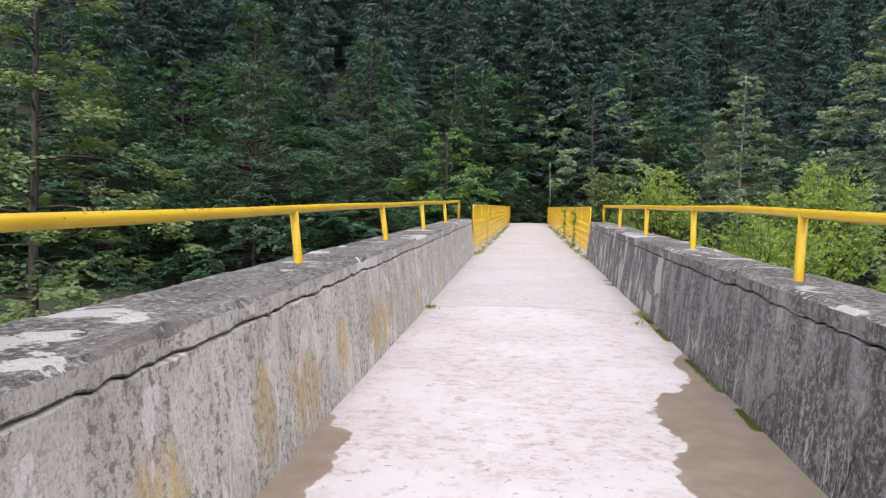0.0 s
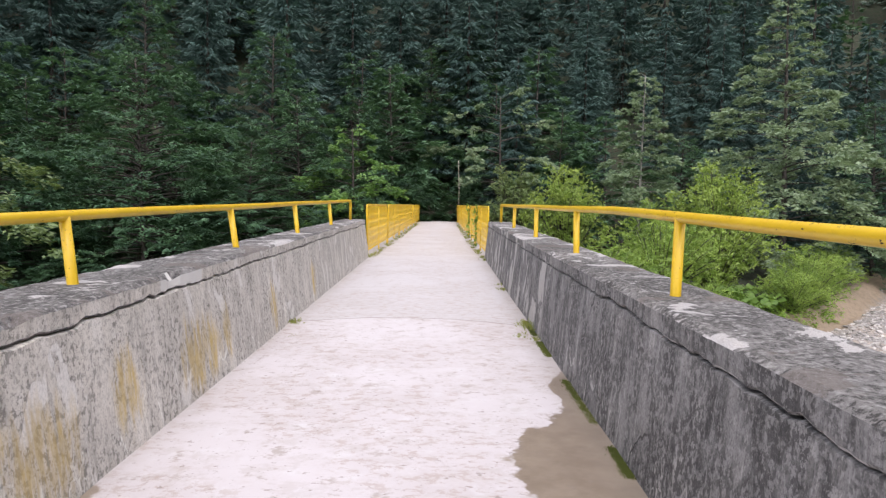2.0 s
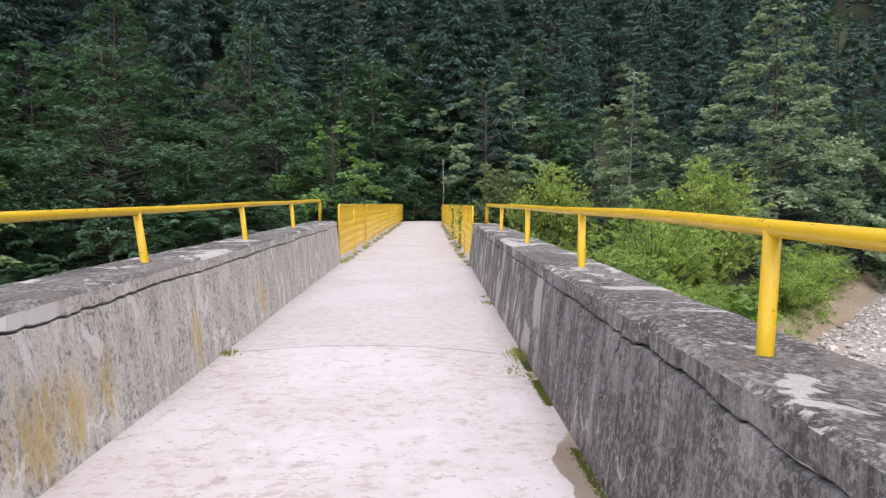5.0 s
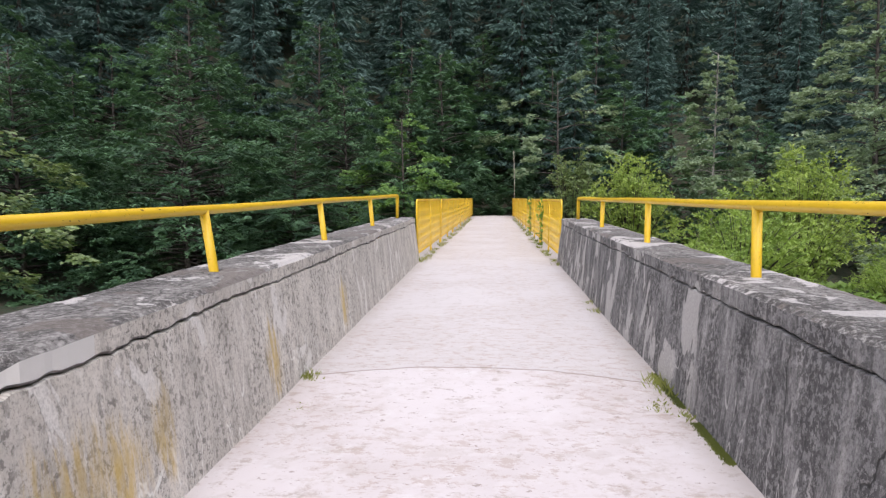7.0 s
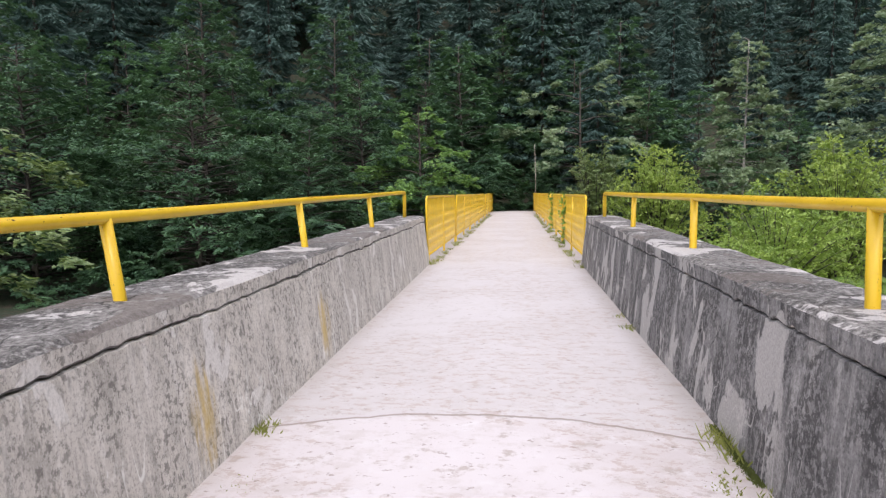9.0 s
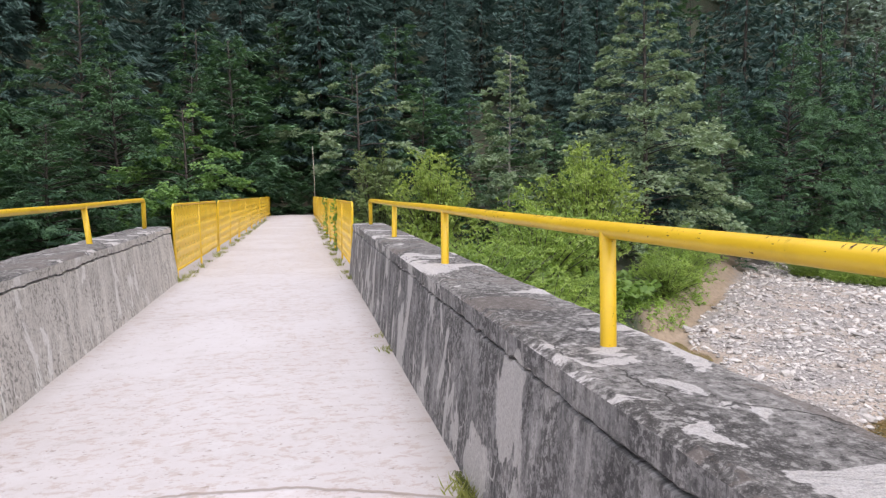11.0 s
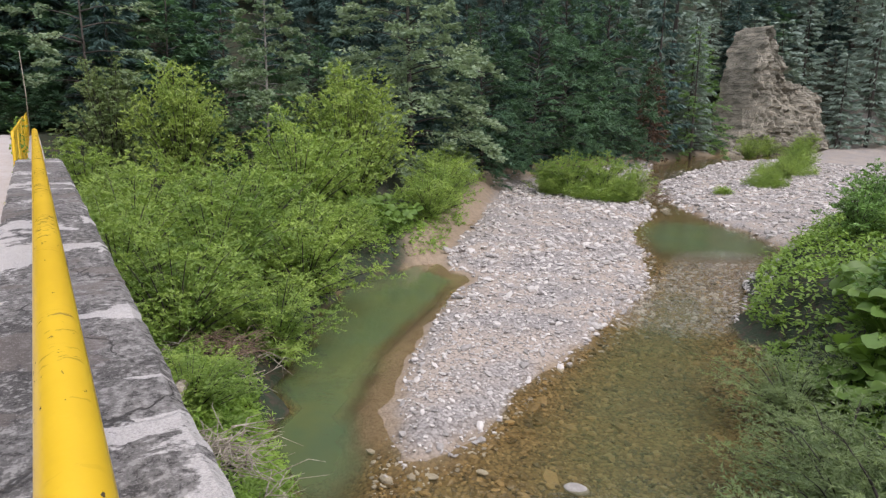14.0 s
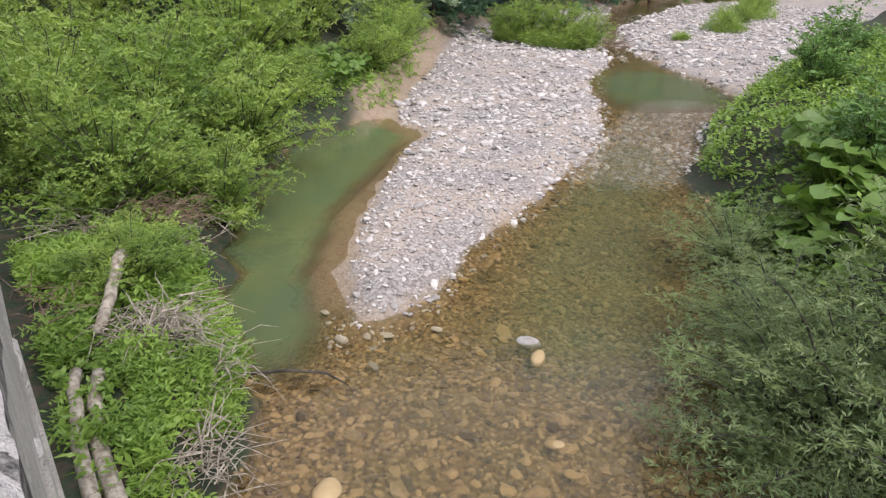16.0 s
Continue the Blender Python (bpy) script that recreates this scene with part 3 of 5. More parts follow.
deck_ys = np.concatenate([np.arange(START, 20, 0.25), np.arange(20, FAR_END + 0.1, 1.0)])


def deck_ring(y):
    z = deck_z(y)
    top = [(x, z + 0.012 * noise.noise((x * 0.8, y * 0.5, 3.0)) + 0.018 * (1 - (x / 1.4) ** 2)) for x in np.linspace(1.75, -1.75, 15)]
    return [(-1.9, z - 0.03), (-1.9, z - 0.55), (1.9, z - 0.55), (1.9, z - 0.03)] + top


deck = tagged(new("bridge_deck", strip_mesh("bridge_deck", deck_ys, deck_ring, MAT_DECK)),
              "pale pinkish worn concrete bridge walkway with cracks", "floor", kind="structure")


def crack_line(y, side):
    """Height of the crack under the coping."""
    base = 0.775 if side < 0 else 0.765
    return base + 0.022 * noise.noise((y * 0.9, side * 5, 0)) + 0.014 * noise.noise((y * 4.3, side * 5, 2)) + 0.017 * noise.noise((y * 11, side * 5, 4)) + 0.006 * noise.noise((y * 31, side * 5, 6))


def parapet(side, mat, label):
    ys = np.arange(START, END + 0.001, 0.04)
    ys[-1] = END

    def body(y):
        xt, xf, c = inner_top(y, side), inner_foot(y, side), crack_line(y, side)
        face = lambda z: xf + (xt - xf) * z / 0.88 + side * 0.006 * noise.noise((y * 2.0, z * 2.5, 7 * side))
        out = side * 1.93
        pts = [(face(-0.05), -0.05), (face(0.2), 0.2), (face(0.45), 0.45), (face(0.65), 0.65), (face(c - 0.02), c - 0.012),
               (face(c) + side * 0.012, c - 0.007), (face(c) + side * 0.07, c - 0.004), (out, 0.74), (out, -0.62), (face(0) + side * 0.1, -0.62)]
        return pts if side > 0 else pts[::-1]

    def cap(y):
        xt, c = inner_top(y, side), crack_line(y, side)
        chip = max(0.0, noise.noise((y * 3.1, 11 * side, 0)) - 0.2) * 0.07 + max(0.0, noise.noise((y * 9.7, 11 * side, 3)) - 0.3) * 0.03
        edge = xt - side * (0.012 + 0.010 * noise.noise((y * 1.7, 3 * side, 0))) + side * chip
        out = side * (1.985 + 0.012 * noise.noise((y * 2.3, 9 * side, 0)) + 0.008 * noise.noise((y * 11, 9 * side, 0)))
        gap = 0.001 + 0.008 * max(0.0, noise.noise((y * 1.1, side * 3, 8)) + 0.25)
        top = [(edge + (out - edge) * k, 0.885 + 0.008 * noise.noise((edge * 2 + k * 3, y * 1.6, side)) + 0.006 * noise.noise((k * 9, y * 7, side)))
               for k in (0.06, 0.2, 0.35, 0.5, 0.65, 0.8, 0.94)]
        pts = [(edge + side * 0.09, c + gap), (edge + side * 0.008, c + gap), (edge, c + gap + 0.01), (edge, 0.865 - chip)] + top + [(out, 0.86), (out, 0.765), (out - side * 0.1, 0.765)]
        return pts if side < 0 else pts

    wall_me = strip_mesh("parapet_wall", ys, body, mat)
    wall_me.materials.append(MAT_WALL_OUT)
    wall_me.polygons.foreach_set("material_index", [1 if abs(q.center.x) > 1.9 else 0 for q in wall_me.polygons])
    wall = tagged(new("wall_left" if side < 0 else "wall_right", wall_me), label, "wall", kind="structure")
    cap_me = strip_mesh("coping", ys, cap, MAT_COPING)
    cap_me.materials.append(mat)
    cap_me.materials.append(MAT_PLASTER)
    cap_me.polygons.foreach_set("material_index", [0 if abs(q.normal.z) > 0.55 else (2 if side < 0 and 5.1 < q.center.y < 5.85 and abs(q.center.x) < 1.5 and q.center.z < 0.868 else 1) for q in cap_me.polygons])
    tagged(new("trim", cap_me), "cracked grey concrete coping mottled with lichen", "coping", kind="structure")
    return wall


parapet(-1, MAT_WALL_L, "grey concrete parapet wall with ochre stains and streaks")
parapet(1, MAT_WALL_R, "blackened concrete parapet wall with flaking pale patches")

POST_Y = [-3.88, -1.0, 1.87, 4.74, 7.63, 10.48, 13.35, 16.2]
PIPE = 0.0315


def railing(side):
    x = 1.705 if side > 0 else -1.762
    level = (lambda y: 1.307 + 0.031 * min(1.0, max(0.0, (y - 2.0) / 4.2)) - 0.006 * max(0.0, y - 6)) if side > 0 else (lambda y: 1.272 + 0.004 * (y - 4))
    top = level(POST_Y[-1])
    root = tagged(new("handrail"), "chipped yellow painted steel pipe handrail on the parapet", "handrail")
    root.location = (x, START, 0.88)
    inv = Matrix.Translation((-x, -START, -0.88))
    rail = [(x, y, level(y) + 0.003 * math.sin(y * 1.3)) for y in np.arange(START, POST_Y[-1] - 0.1, 0.4)]
    bend = [(x, POST_Y[-1] - 0.06 + 0.06 * math.sin(a), top - 0.06 + 0.06 * math.cos(a)) for a in np.linspace(0, math.pi / 2, 6)]
    pts = rail + bend + [(x, POST_Y[-1], 0.86)]
    v, f = tube(pts, PIPE, 14)
    ob = part_mesh("rail", mesh_of("rail", v, f, MAT_RAIL, True), root)
    ob.matrix_parent_inverse = inv
    for y in POST_Y[:-1]:
        lean = 0.010 * math.sin(y * 5.1) + (0.05 if side < 0 else 0.0)
        v, f = tube([(x + lean, y, 0.86), (x + lean, y, 0.884), (x, y + 0.004, level(y))], [PIPE * 0.98] * 3, 14)
        ob = part_mesh("post", mesh_of("post", v, f, MAT_RAIL, True), root)
        ob.matrix_parent_inverse = inv
    return root


railing(-1)
railing(1)


def fence_panel(length):
    """A panel of punched sheet strips in a tube frame, along +y from its origin."""
    root = tagged(new("fence_panel"), "yellow painted steel fence panel with punched sheet infill", "fence", "fence panels along the bridge")
    lo, hi = 0.16, 1.24
    frame_pts = [(0, 0.03, lo), (0, 0.03, hi - 0.12)] + [(0, 0.03 + 0.12 - 0.12 * math.cos(a), hi - 0.12 + 0.12 * math.sin(a)) for a in np.linspace(0.2, math.pi / 2, 5)]
    other = [(x, length - y, z) for x, y, z in frame_pts[::-1]]
    v, f = tube(frame_pts + other + [(0, length - 0.03, lo), (0, 0.03, lo)], 0.022, 8)
    part_mesh("frame", mesh_of("frame", v, f, MAT_FENCE, True), root)
    for y in (length * 0.5,):
        v, f = tube([(0, y, lo), (0, y, hi)], 0.02, 8)
        part_mesh("upright", mesh_of("upright", v, f, MAT_FENCE, True), root)
    for y in (0.12, length * 0.5, length - 0.12):
        v, f = tube([(0, y, -0.05), (0, y, lo)], 0.022, 8)
        part_mesh("foot", mesh_of("foot", v, f, MAT_FENCE, True), root)
    # punched strips: flat bars with scalloped edges
    ys = np.arange(0.09, length - 0.05, 0.105)
    k = 0
    for y in ys:
        if abs(y - length * 0.5) < 0.05:
            continue
        zs = np.linspace(lo, hi, 25)
        half = 0.036 + 0.012 * np.sign(np.sin(zs * 34 + (k % 3) * 0.9))
        vv = np.concatenate([np.stack([np.full(25, dx), y + s * half, zs], axis=1) for dx in (-0.003, 0.003) for s in (-1, 1)])
        ff = []
        for i in range(24):
            for a, b in ((0, 25), (75, 50), (50, 0), (25, 75)):
                ff.append((a + i, b + i, b + i + 1, a + i + 1))
        part_mesh("strip", mesh_of("strip", vv, ff, MAT_FENCE), root)
        k += 1
    return root


first = fence_panel(5.62)
n_panels = 6
for side in (-1, 1):
    for i in range(n_panels):
        y = END + 0.03 + i * 5.70
        m = pose(side * 1.43, y, deck_z(y), math.degrees(math.atan(-0.0095)), 1.2 * math.sin(i * 2.1 + side), 0)
        if first is not None:
            first.matrix_basis = m
            first = None
            source = [o for o in scene.objects if o.name == "fence_panel"][0]
        else:
            copy_thing(source, m)


# ---- plants ----
def tree_thing(name, wood, leaf, wood_mat, leaf_mat, label, category):
    root = new(name)
    tagged(root, label, category)
    part_mesh("trunk", mesh_of("trunk", wood[0], wood[1], wood_mat, True), root)
    part_mesh("crown", mesh_of("crown", leaf[0], leaf[1], leaf_mat), root)
    return root


def beech(seed, h, spread, n_limb, n_leaf, leaf_mat, low=0.05, size=0.3, slim=0.45, taper=0.72, wood_mat=MAT_BARK, girth=0.8, fan=28, jit=0.32,
          label="dense dark green beech tree with layered drooping branches"):
    """Layered fans of foliage on long limbs whose tips droop."""
    rng = np.random.default_rng(seed)
    lean = rng.normal(0, 0.025, 2)
    trunk = [(lean[0] * z, lean[1] * z, z) for z in np.linspace(-0.5, h * 0.97, 9)]
    wood = [tube(trunk, np.linspace((h * 0.012 + 0.05) * girth, 0.03, 9), 7)]
    limbs = []
    for i in range(n_limb):
        rel = (i + rng.uniform()) / n_limb
        body = (0.62 + 0.5 * math.sin(math.pi * min(1.0, rel + 0.18))) * (1 - taper * rel ** 1.6)
        limbs.append((rel, spread * body * rng.uniform(0.62, 1.18), i * 2.39996 + rng.normal(0, 0.4)))
    total = sum(r ** 1.5 for _, r, _ in limbs)
    cs, al, up = [], [], []
    for rel, reach, ang in limbs:
        z0 = h * (low + (0.97 - low) * rel)
        rise = rng.uniform(0.0, 0.3) + rel * 0.55
        t = np.linspace(0, 1, 6)
        px = lean[0] * z0 + np.cos(ang) * reach * t
        py = lean[1] * z0 + np.sin(ang) * reach * t
        pz = z0 + reach * (rise * t - 0.42 * t ** 2)
        wood.append(tube(np.stack([px, py, pz], axis=1)[:4], np.linspace(0.02 + reach * 0.009, 0.01, 4), 3))
        n = int(n_leaf * reach ** 1.5 / total) + 8
        nt = max(4, n // fan)
        tt = rng.uniform(0.18, 1.0, nt) ** 0.6
        side = rng.choice([-1, 1], nt)
        tl = reach * 0.40 * (1.2 - tt) * rng.uniform(0.5, 1.3, nt) + 0.3
        ta = ang + side * rng.uniform(0.15, 1.15, nt)
        lift = rng.normal(0.42, 0.28, nt)
        roll = rng.normal(0, 0.3, nt)
        which = rng.integers(0, nt, n)
        s = rng.uniform(0.05, 1, n) ** 0.8
        hand = rng.choice([-1.0, 1.0], n)
        off = hand * rng.uniform(0, 0.42, n) * tl[which] * (1.05 - s)
        x = np.interp(tt[which], t, px) + np.cos(ta[which]) * tl[which] * s - np.sin(ta[which]) * off
        y = np.interp(tt[which], t, py) + np.sin(ta[which]) * tl[which] * s + np.cos(ta[which]) * off
        z = np.interp(tt[which], t, pz) + tl[which] * (lift[which] * s - 0.42 * s ** 2) + off * roll[which] + rng.normal(0, 0.035, n)
        la = ta[which] + hand * rng.uniform(0.2, 0.9, n) + rng.normal(0, 0.2, n)
        cs.append(np.stack([x, y, z], axis=1))
        al.append(np.stack([np.cos(la), np.sin(la), rng.normal(-0.15, 0.25, n)], axis=1))
        up.append(np.stack([np.cos(ang) * 0.35 + rng.normal(0, jit, n), np.sin(ang) * 0.35 + rng.normal(0, jit, n), np.ones(n)], axis=1))
    c, a, u = np.concatenate(cs), unit(np.concatenate(al)), unit(np.concatenate(up))
    leaf = leaf_faces(c, a, u, size, size * slim, rng)
    return tree_thing("tree", join(wood), leaf, wood_mat, leaf_mat, label, "tree")


def fir(seed, h, spread, n_branch, dens, leaf_mat, bare=0.06, size=0.5, slim=0.4, label="dark green spruce tree on the wooded slope"):
    """Whorled boughs with hanging combs of needle sprays."""
    rng = np.random.default_rng(seed)
    trunk = [(0, 0, z) for z in np.linspace(-0.5, h, 7)]
    wood = [tube(trunk, np.linspace(h * 0.010 + 0.05, 0.02, 7), 6)]
    cs, al, up = [], [], []
    for i in range(n_branch):
        rel = (i + rng.uniform()) / n_branch
        z0 = h * (bare + (0.99 - bare) * rel)
        reach = spread * (1 - rel) ** 0.8 * rng.uniform(0.6, 1.2) + 0.3
        ang = i * 2.39996 + rng.normal(0, 0.3)
        n = int(6 + dens * reach)
        s = rng.uniform(0.06, 1, n) ** 0.75
        off = rng.choice([-1, 1], n) * rng.uniform(0, 0.42, n) * reach * (1.08 - s)
        r = s * reach
        x = np.cos(ang) * r - np.sin(ang) * off
        y = np.sin(ang) * r + np.cos(ang) * off
        z = z0 - 0.36 * r + 0.24 * r * s - 0.3 * np.abs(off) + rng.normal(0, 0.06, n)
        la = ang + np.sign(off) * rng.uniform(0.1, 0.9, n)
        cs.append(np.stack([x, y, z], axis=1))
        al.append(np.stack([np.cos(la), np.sin(la), rng.normal(-0.5, 0.3, n)], axis=1))
        up.append(np.stack([rng.normal(0, 0.8, n), rng.normal(0, 0.8, n), np.ones(n)], axis=1))
    c, a, u = np.concatenate(cs), unit(np.concatenate(al)), unit(np.concatenate(up))
    leaf = leaf_faces(c, a, u, size, size * slim, rng)
    return tree_thing("tree", join(wood), leaf, MAT_BARK, leaf_mat, label, "tree")


def shrub(seed, h, spread, n_stem, n_leaf, leaf_mat, size=0.11, slim=0.28, label="leafy green willow shrub on the bank", droop=0.25, even=0.72):
    """Arching stems from one stool with leafy side shoots."""
    rng = np.random.default_rng(seed)
    wood, cs, al, up = [], [], [], []
    per = n_leaf // n_stem
    for i in range(n_stem):
        ang = i * 2.4 + rng.normal(0, 0.4)
        reach = spread * rng.uniform(0.05, 1.15) ** 0.6
        top = h * rng.uniform(even, 1.08) * math.sqrt(max(0.1, 1 - 0.8 * (reach / spread) ** 2))
        t = np.linspace(0, 1, 6)
        px = np.cos(ang) * reach * t ** 1.1
        py = np.sin(ang) * reach * t ** 1.1
        pz = top * (t * (1 + droop) - droop * t ** 3) - 0.3 * (t == 0)
        wood.append(tube(np.stack([px, py, pz], axis=1), np.linspace(0.02 + 0.005 * h, 0.004, 6), 4))
        nt = max(6, per // 14)
        tt = rng.uniform(0.12, 1.0, nt)
        ta = rng.uniform(0, 2 * math.pi, nt)
        tl = (0.20 * spread + 0.1) * rng.uniform(0.4, 1.3, nt)
        rise = rng.uniform(-0.1, 0.9, nt)
        which = rng.integers(0, nt, per)
        s = rng.uniform(0.1, 1, per)
        x = np.interp(tt[which], t, px) + np.cos(ta[which]) * tl[which] * s
        y = np.interp(tt[which], t, py) + np.sin(ta[which]) * tl[which] * s
        z = np.interp(tt[which], t, pz) + tl[which] * (rise[which] * s - 0.3 * s ** 2)
        la = ta[which] + rng.choice([-0.7, 0.7], per) + rng.normal(0, 0.35, per)
        cs.append(np.stack([x, y, z], axis=1))
        al.append(np.stack([np.cos(la), np.sin(la), rng.normal(0.2, 0.5, per)], axis=1))
        up.append(np.stack([rng.normal(0, 0.7, per), rng.normal(0, 0.7, per), np.ones(per)], axis=1))
    c, a, u = np.concatenate(cs), unit(np.concatenate(al)), unit(np.concatenate(up))
    leaf = leaf_faces(c, a, u, size, size * slim, rng)
    root = tagged(new("shrub"), label, "shrub")
    part_mesh("branchwork", mesh_of("branchwork", *join(wood), MAT_BARK, True), root)
    part_mesh("crown", mesh_of("crown", leaf[0], leaf[1], leaf_mat), root)
    return root


def height(x, y):
    return float(terrain(np.array([x]), np.array([y]))[0][0])


PLACED = set()


def stand(proto, x, y, scale=1.0, turn=0.0, sink=0.15, tall=1.0):
    """Puts a prototype, then copies of it, on the ground."""
    size = (scale, scale, scale * tall)
    m = Matrix.LocRotScale((x, y, height(x, y) - sink), Euler((0, 0, turn)), size)
    if proto.name not in PLACED:
        PLACED.add(proto.name)
        proto.matrix_basis = m
        return proto
    ob = copy_thing(proto, m)
    ob.scale = size
    return ob


beeches = [beech(10 + i, 12.5 + i, 5.2, 64, 6500, MAT_BEECH, size=0.52, slim=0.36) for i in range(3)]
full_beeches = [beech(14 + i, 12.5 + i, 5.6, 130, 48000, MAT_BEECH, size=0.2, slim=0.5, fan=60) for i in range(3)]
firs = [fir(30 + i, 19 + 2.5 * i, 4.2, 150, 27, MAT_FIR, size=0.55, slim=0.28) for i in range(2)]
FAR_KINDS = [fir(40 + i, 18 + 4 * i, 3.4 + 0.4 * i, 62, 12, MAT_FIR, size=0.95, slim=0.32) for i in range(3)] + [beech(45, 13, 4.8, 34, 1900, MAT_BEECH, size=0.75), beech(46, 19, 3.0, 30, 1300, MAT_HAZY_PINE, low=0.42, size=0.8, slim=0.6, taper=0.5, girth=0.7, jit=1.0)]
far_shapes = []
for o in FAR_KINDS:
    kids = {c.name.split(".")[0]: c for c in o.children}
    far_shapes.append(tuple(np.array([v.co[:] for v in kids[k].data.vertices]) for k in ("crown", "trunk")) + ([tuple(q.vertices) for q in kids["trunk"].data.polygons],))
    for c in list(o.children):
        bpy.data.objects.remove(c)
    bpy.data.objects.remove(o)
willows = [shrub(50 + i, 3.4, 2.6, 48, 17000, MAT_WILLOW, 0.145, 0.3) for i in range(3)]
limes = [shrub(60 + i, 6.8, 3.9, 90, 30000, MAT_LIME, 0.19, 0.45, "yellow-green willow bush on the river bank", even=0.86) for i in range(2)]
grey_willow = shrub(66, 3.9, 3.3, 46, 24000, MAT_GREY_WILLOW, 0.13, 0.2, "grey-green willow bush overhanging the stream", 0.45, 0.45)

rng = np.random.default_rng(5)
taken = []
count = 0
far_crowns, far_trunks = ([], [], []), []
cand_x, cand_y = rng.uniform(-80, 235, 15000), rng.uniform(24, 190, 15000)
cand_hd, cand_z = seg_dist(cand_x, cand_y, HILL_FOOT), terrain(cand_x, cand_y)[0]
for x, y, hd, gz0 in zip(cand_x.tolist(), cand_y.tolist(), cand_hd.tolist(), cand_z.tolist()):
    dist = math.hypot(x, y)
    if hd < -1.0 or hd > 95 or (abs(x) < 3.6 and y < 63):
        continue
    if x < -0.95 * y + 8 or (99 < x < 131 and hd < 6) or x > 3.0 * y or (gz0 - 1.5) / dist > 0.37:
        continue
    gap = 3.8 + 0.022 * max(0, hd) + 0.015 * dist
    if any((x - a) ** 2 + (y - b) ** 2 < gap * gap for a, b in taken):
        continue
    taken.append((x, y))
    turn, sc = rng.uniform(0, 6.28), rng.uniform(0.75, 1.15)
    far_off = dist > 85 or hd > 20
    if far_off:
        kind = 3 if rng.uniform() < 0.22 else int(rng.integers(0, 3))
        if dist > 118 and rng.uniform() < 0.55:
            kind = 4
        sc *= rng.uniform(0.75, 1.25)
        wide = sc * (1.35 if dist > 128 else 1.0)
        c, s = math.cos(turn) * wide, math.sin(turn) * wide
        move = lambda q: np.stack([q[:, 0] * c - q[:, 1] * s + x, q[:, 0] * s + q[:, 1] * c + y, q[:, 2] * sc + gz0 - 0.4], axis=1)
        # Crowns past 118 m, beeches aside, take the colour with painted haze.
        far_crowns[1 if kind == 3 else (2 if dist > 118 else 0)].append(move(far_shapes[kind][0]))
        far_trunks.append((move(far_shapes[kind][1]), far_shapes[kind][2]))
    elif hd < 8 and rng.uniform() < (0.8 if x < 10 else 0.3):
        stand(beeches[count % 3], x, y, sc, turn)
    else:
        stand(firs[count % 2], x, y, sc, turn)
    count += 1
    if count > 680:
        break
for crowns, mat, lab in zip(far_crowns, (MAT_FIR, MAT_BEECH, MAT_HAZY_PINE), ("dark conifer forest covering the steep hillside", "green broadleaved trees scattered over the hillside", "grey-green pine forest high on the far slope, haze in its colour")):
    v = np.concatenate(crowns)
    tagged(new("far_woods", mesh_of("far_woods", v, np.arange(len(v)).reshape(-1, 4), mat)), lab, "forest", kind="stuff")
tagged(new("far_trunks", mesh_of("far_trunks", *join(far_trunks), MAT_BARK)), "dark trunks of the hillside forest", "forest", kind="stuff")
# trees on the flat beyond the stream, to either side of the walkway
for x, y, sc, tall in [(-15.5, 36, 1.0, 0.92), (-22.5, 33.5, 1.05, 0.9), (-9, 44.5, 1.0, 0.95), (-28, 28, 1.1, 1.0), (-19, 44, 1.15, 1.1), (-6.2, 50.5, 1.0, 1.0),
                       (-12.5, 50, 1.1, 1.15), (-29, 39, 1.2, 1.2), (-4.9, 60, 0.95, 1.0), (5.2, 62, 0.95, 1.0), (-0.8, 66.5, 1.0, 1.0), (3.2, 68, 1.0, 1.0), (-3.4, 64, 1.0, 1.0), (4.6, 57.5, 0.8, 0.9), (-4.4, 55.5, 0.8, 0.9), (-10.5, 37.5, 0.8, 0.8), (10, 58, 0.95, 1.0),
                       (-36, 30, 1.2, 1.1), (20, 57, 0.9, 0.9)]:
    stand(full_beeches[int(abs(x) * 2) % 3] if y < 58 else beeches[int(abs(x)) % 3], x, y, sc, x * 1.7, 0.15, tall)
fresh = beech(22, 9.6, 3.4, 40, 9000, MAT_FRESH, size=0.22, low=0.3, jit=1.1, label="bright green young beech beside the walkway")
stand(fresh, -5.3, 43.5, 1.0, 0.5)
silver = beech(23, 12.5, 5.6, 16, 7000, MAT_BEECH_PALE, low=0.42, size=0.24, taper=0.25, fan=70, jit=1.1, label="broadleaved tree with pale silvery green branches")
stand(silver, 4.9, 53.6, 1.0, 2.6)
pale_beech = beech(20, 23.5, 5.8, 110, 30000, MAT_BEECH_PALE, size=0.33, taper=0.86, fan=26, jit=1.1, label="tall pale silvery green broadleaved tree")
stand(pale_beech, 26.4, 51.2, 1.0, 1.0)
alder = beech(24, 15, 4.4, 70, 16000, MAT_GREY_WILLOW, size=0.2, slim=0.6, label="grey-green alder tree on the bank")
stand(alder, -15.2, 18.5, 1.0, 0.0)
birch = beech(25, 15.5, 2.5, 60, 13000, MAT_BEECH_PALE, low=0.30, size=0.22, slim=0.6, taper=0.55, wood_mat=MAT_BIRCH, jit=1.1, girth=0.5, label="slender birch tree with a pale bare stem")
stand(birch, 13.9, 46.8, 0.94, 0.4)
rusty = fir(26, 11, 2.3, 110, 12, MAT_RUST, size=0.5, slim=0.3, label="withered rust-brown spruce beside the stream")
stand(rusty, 73.9, 70.0, 1.25, 0.0)
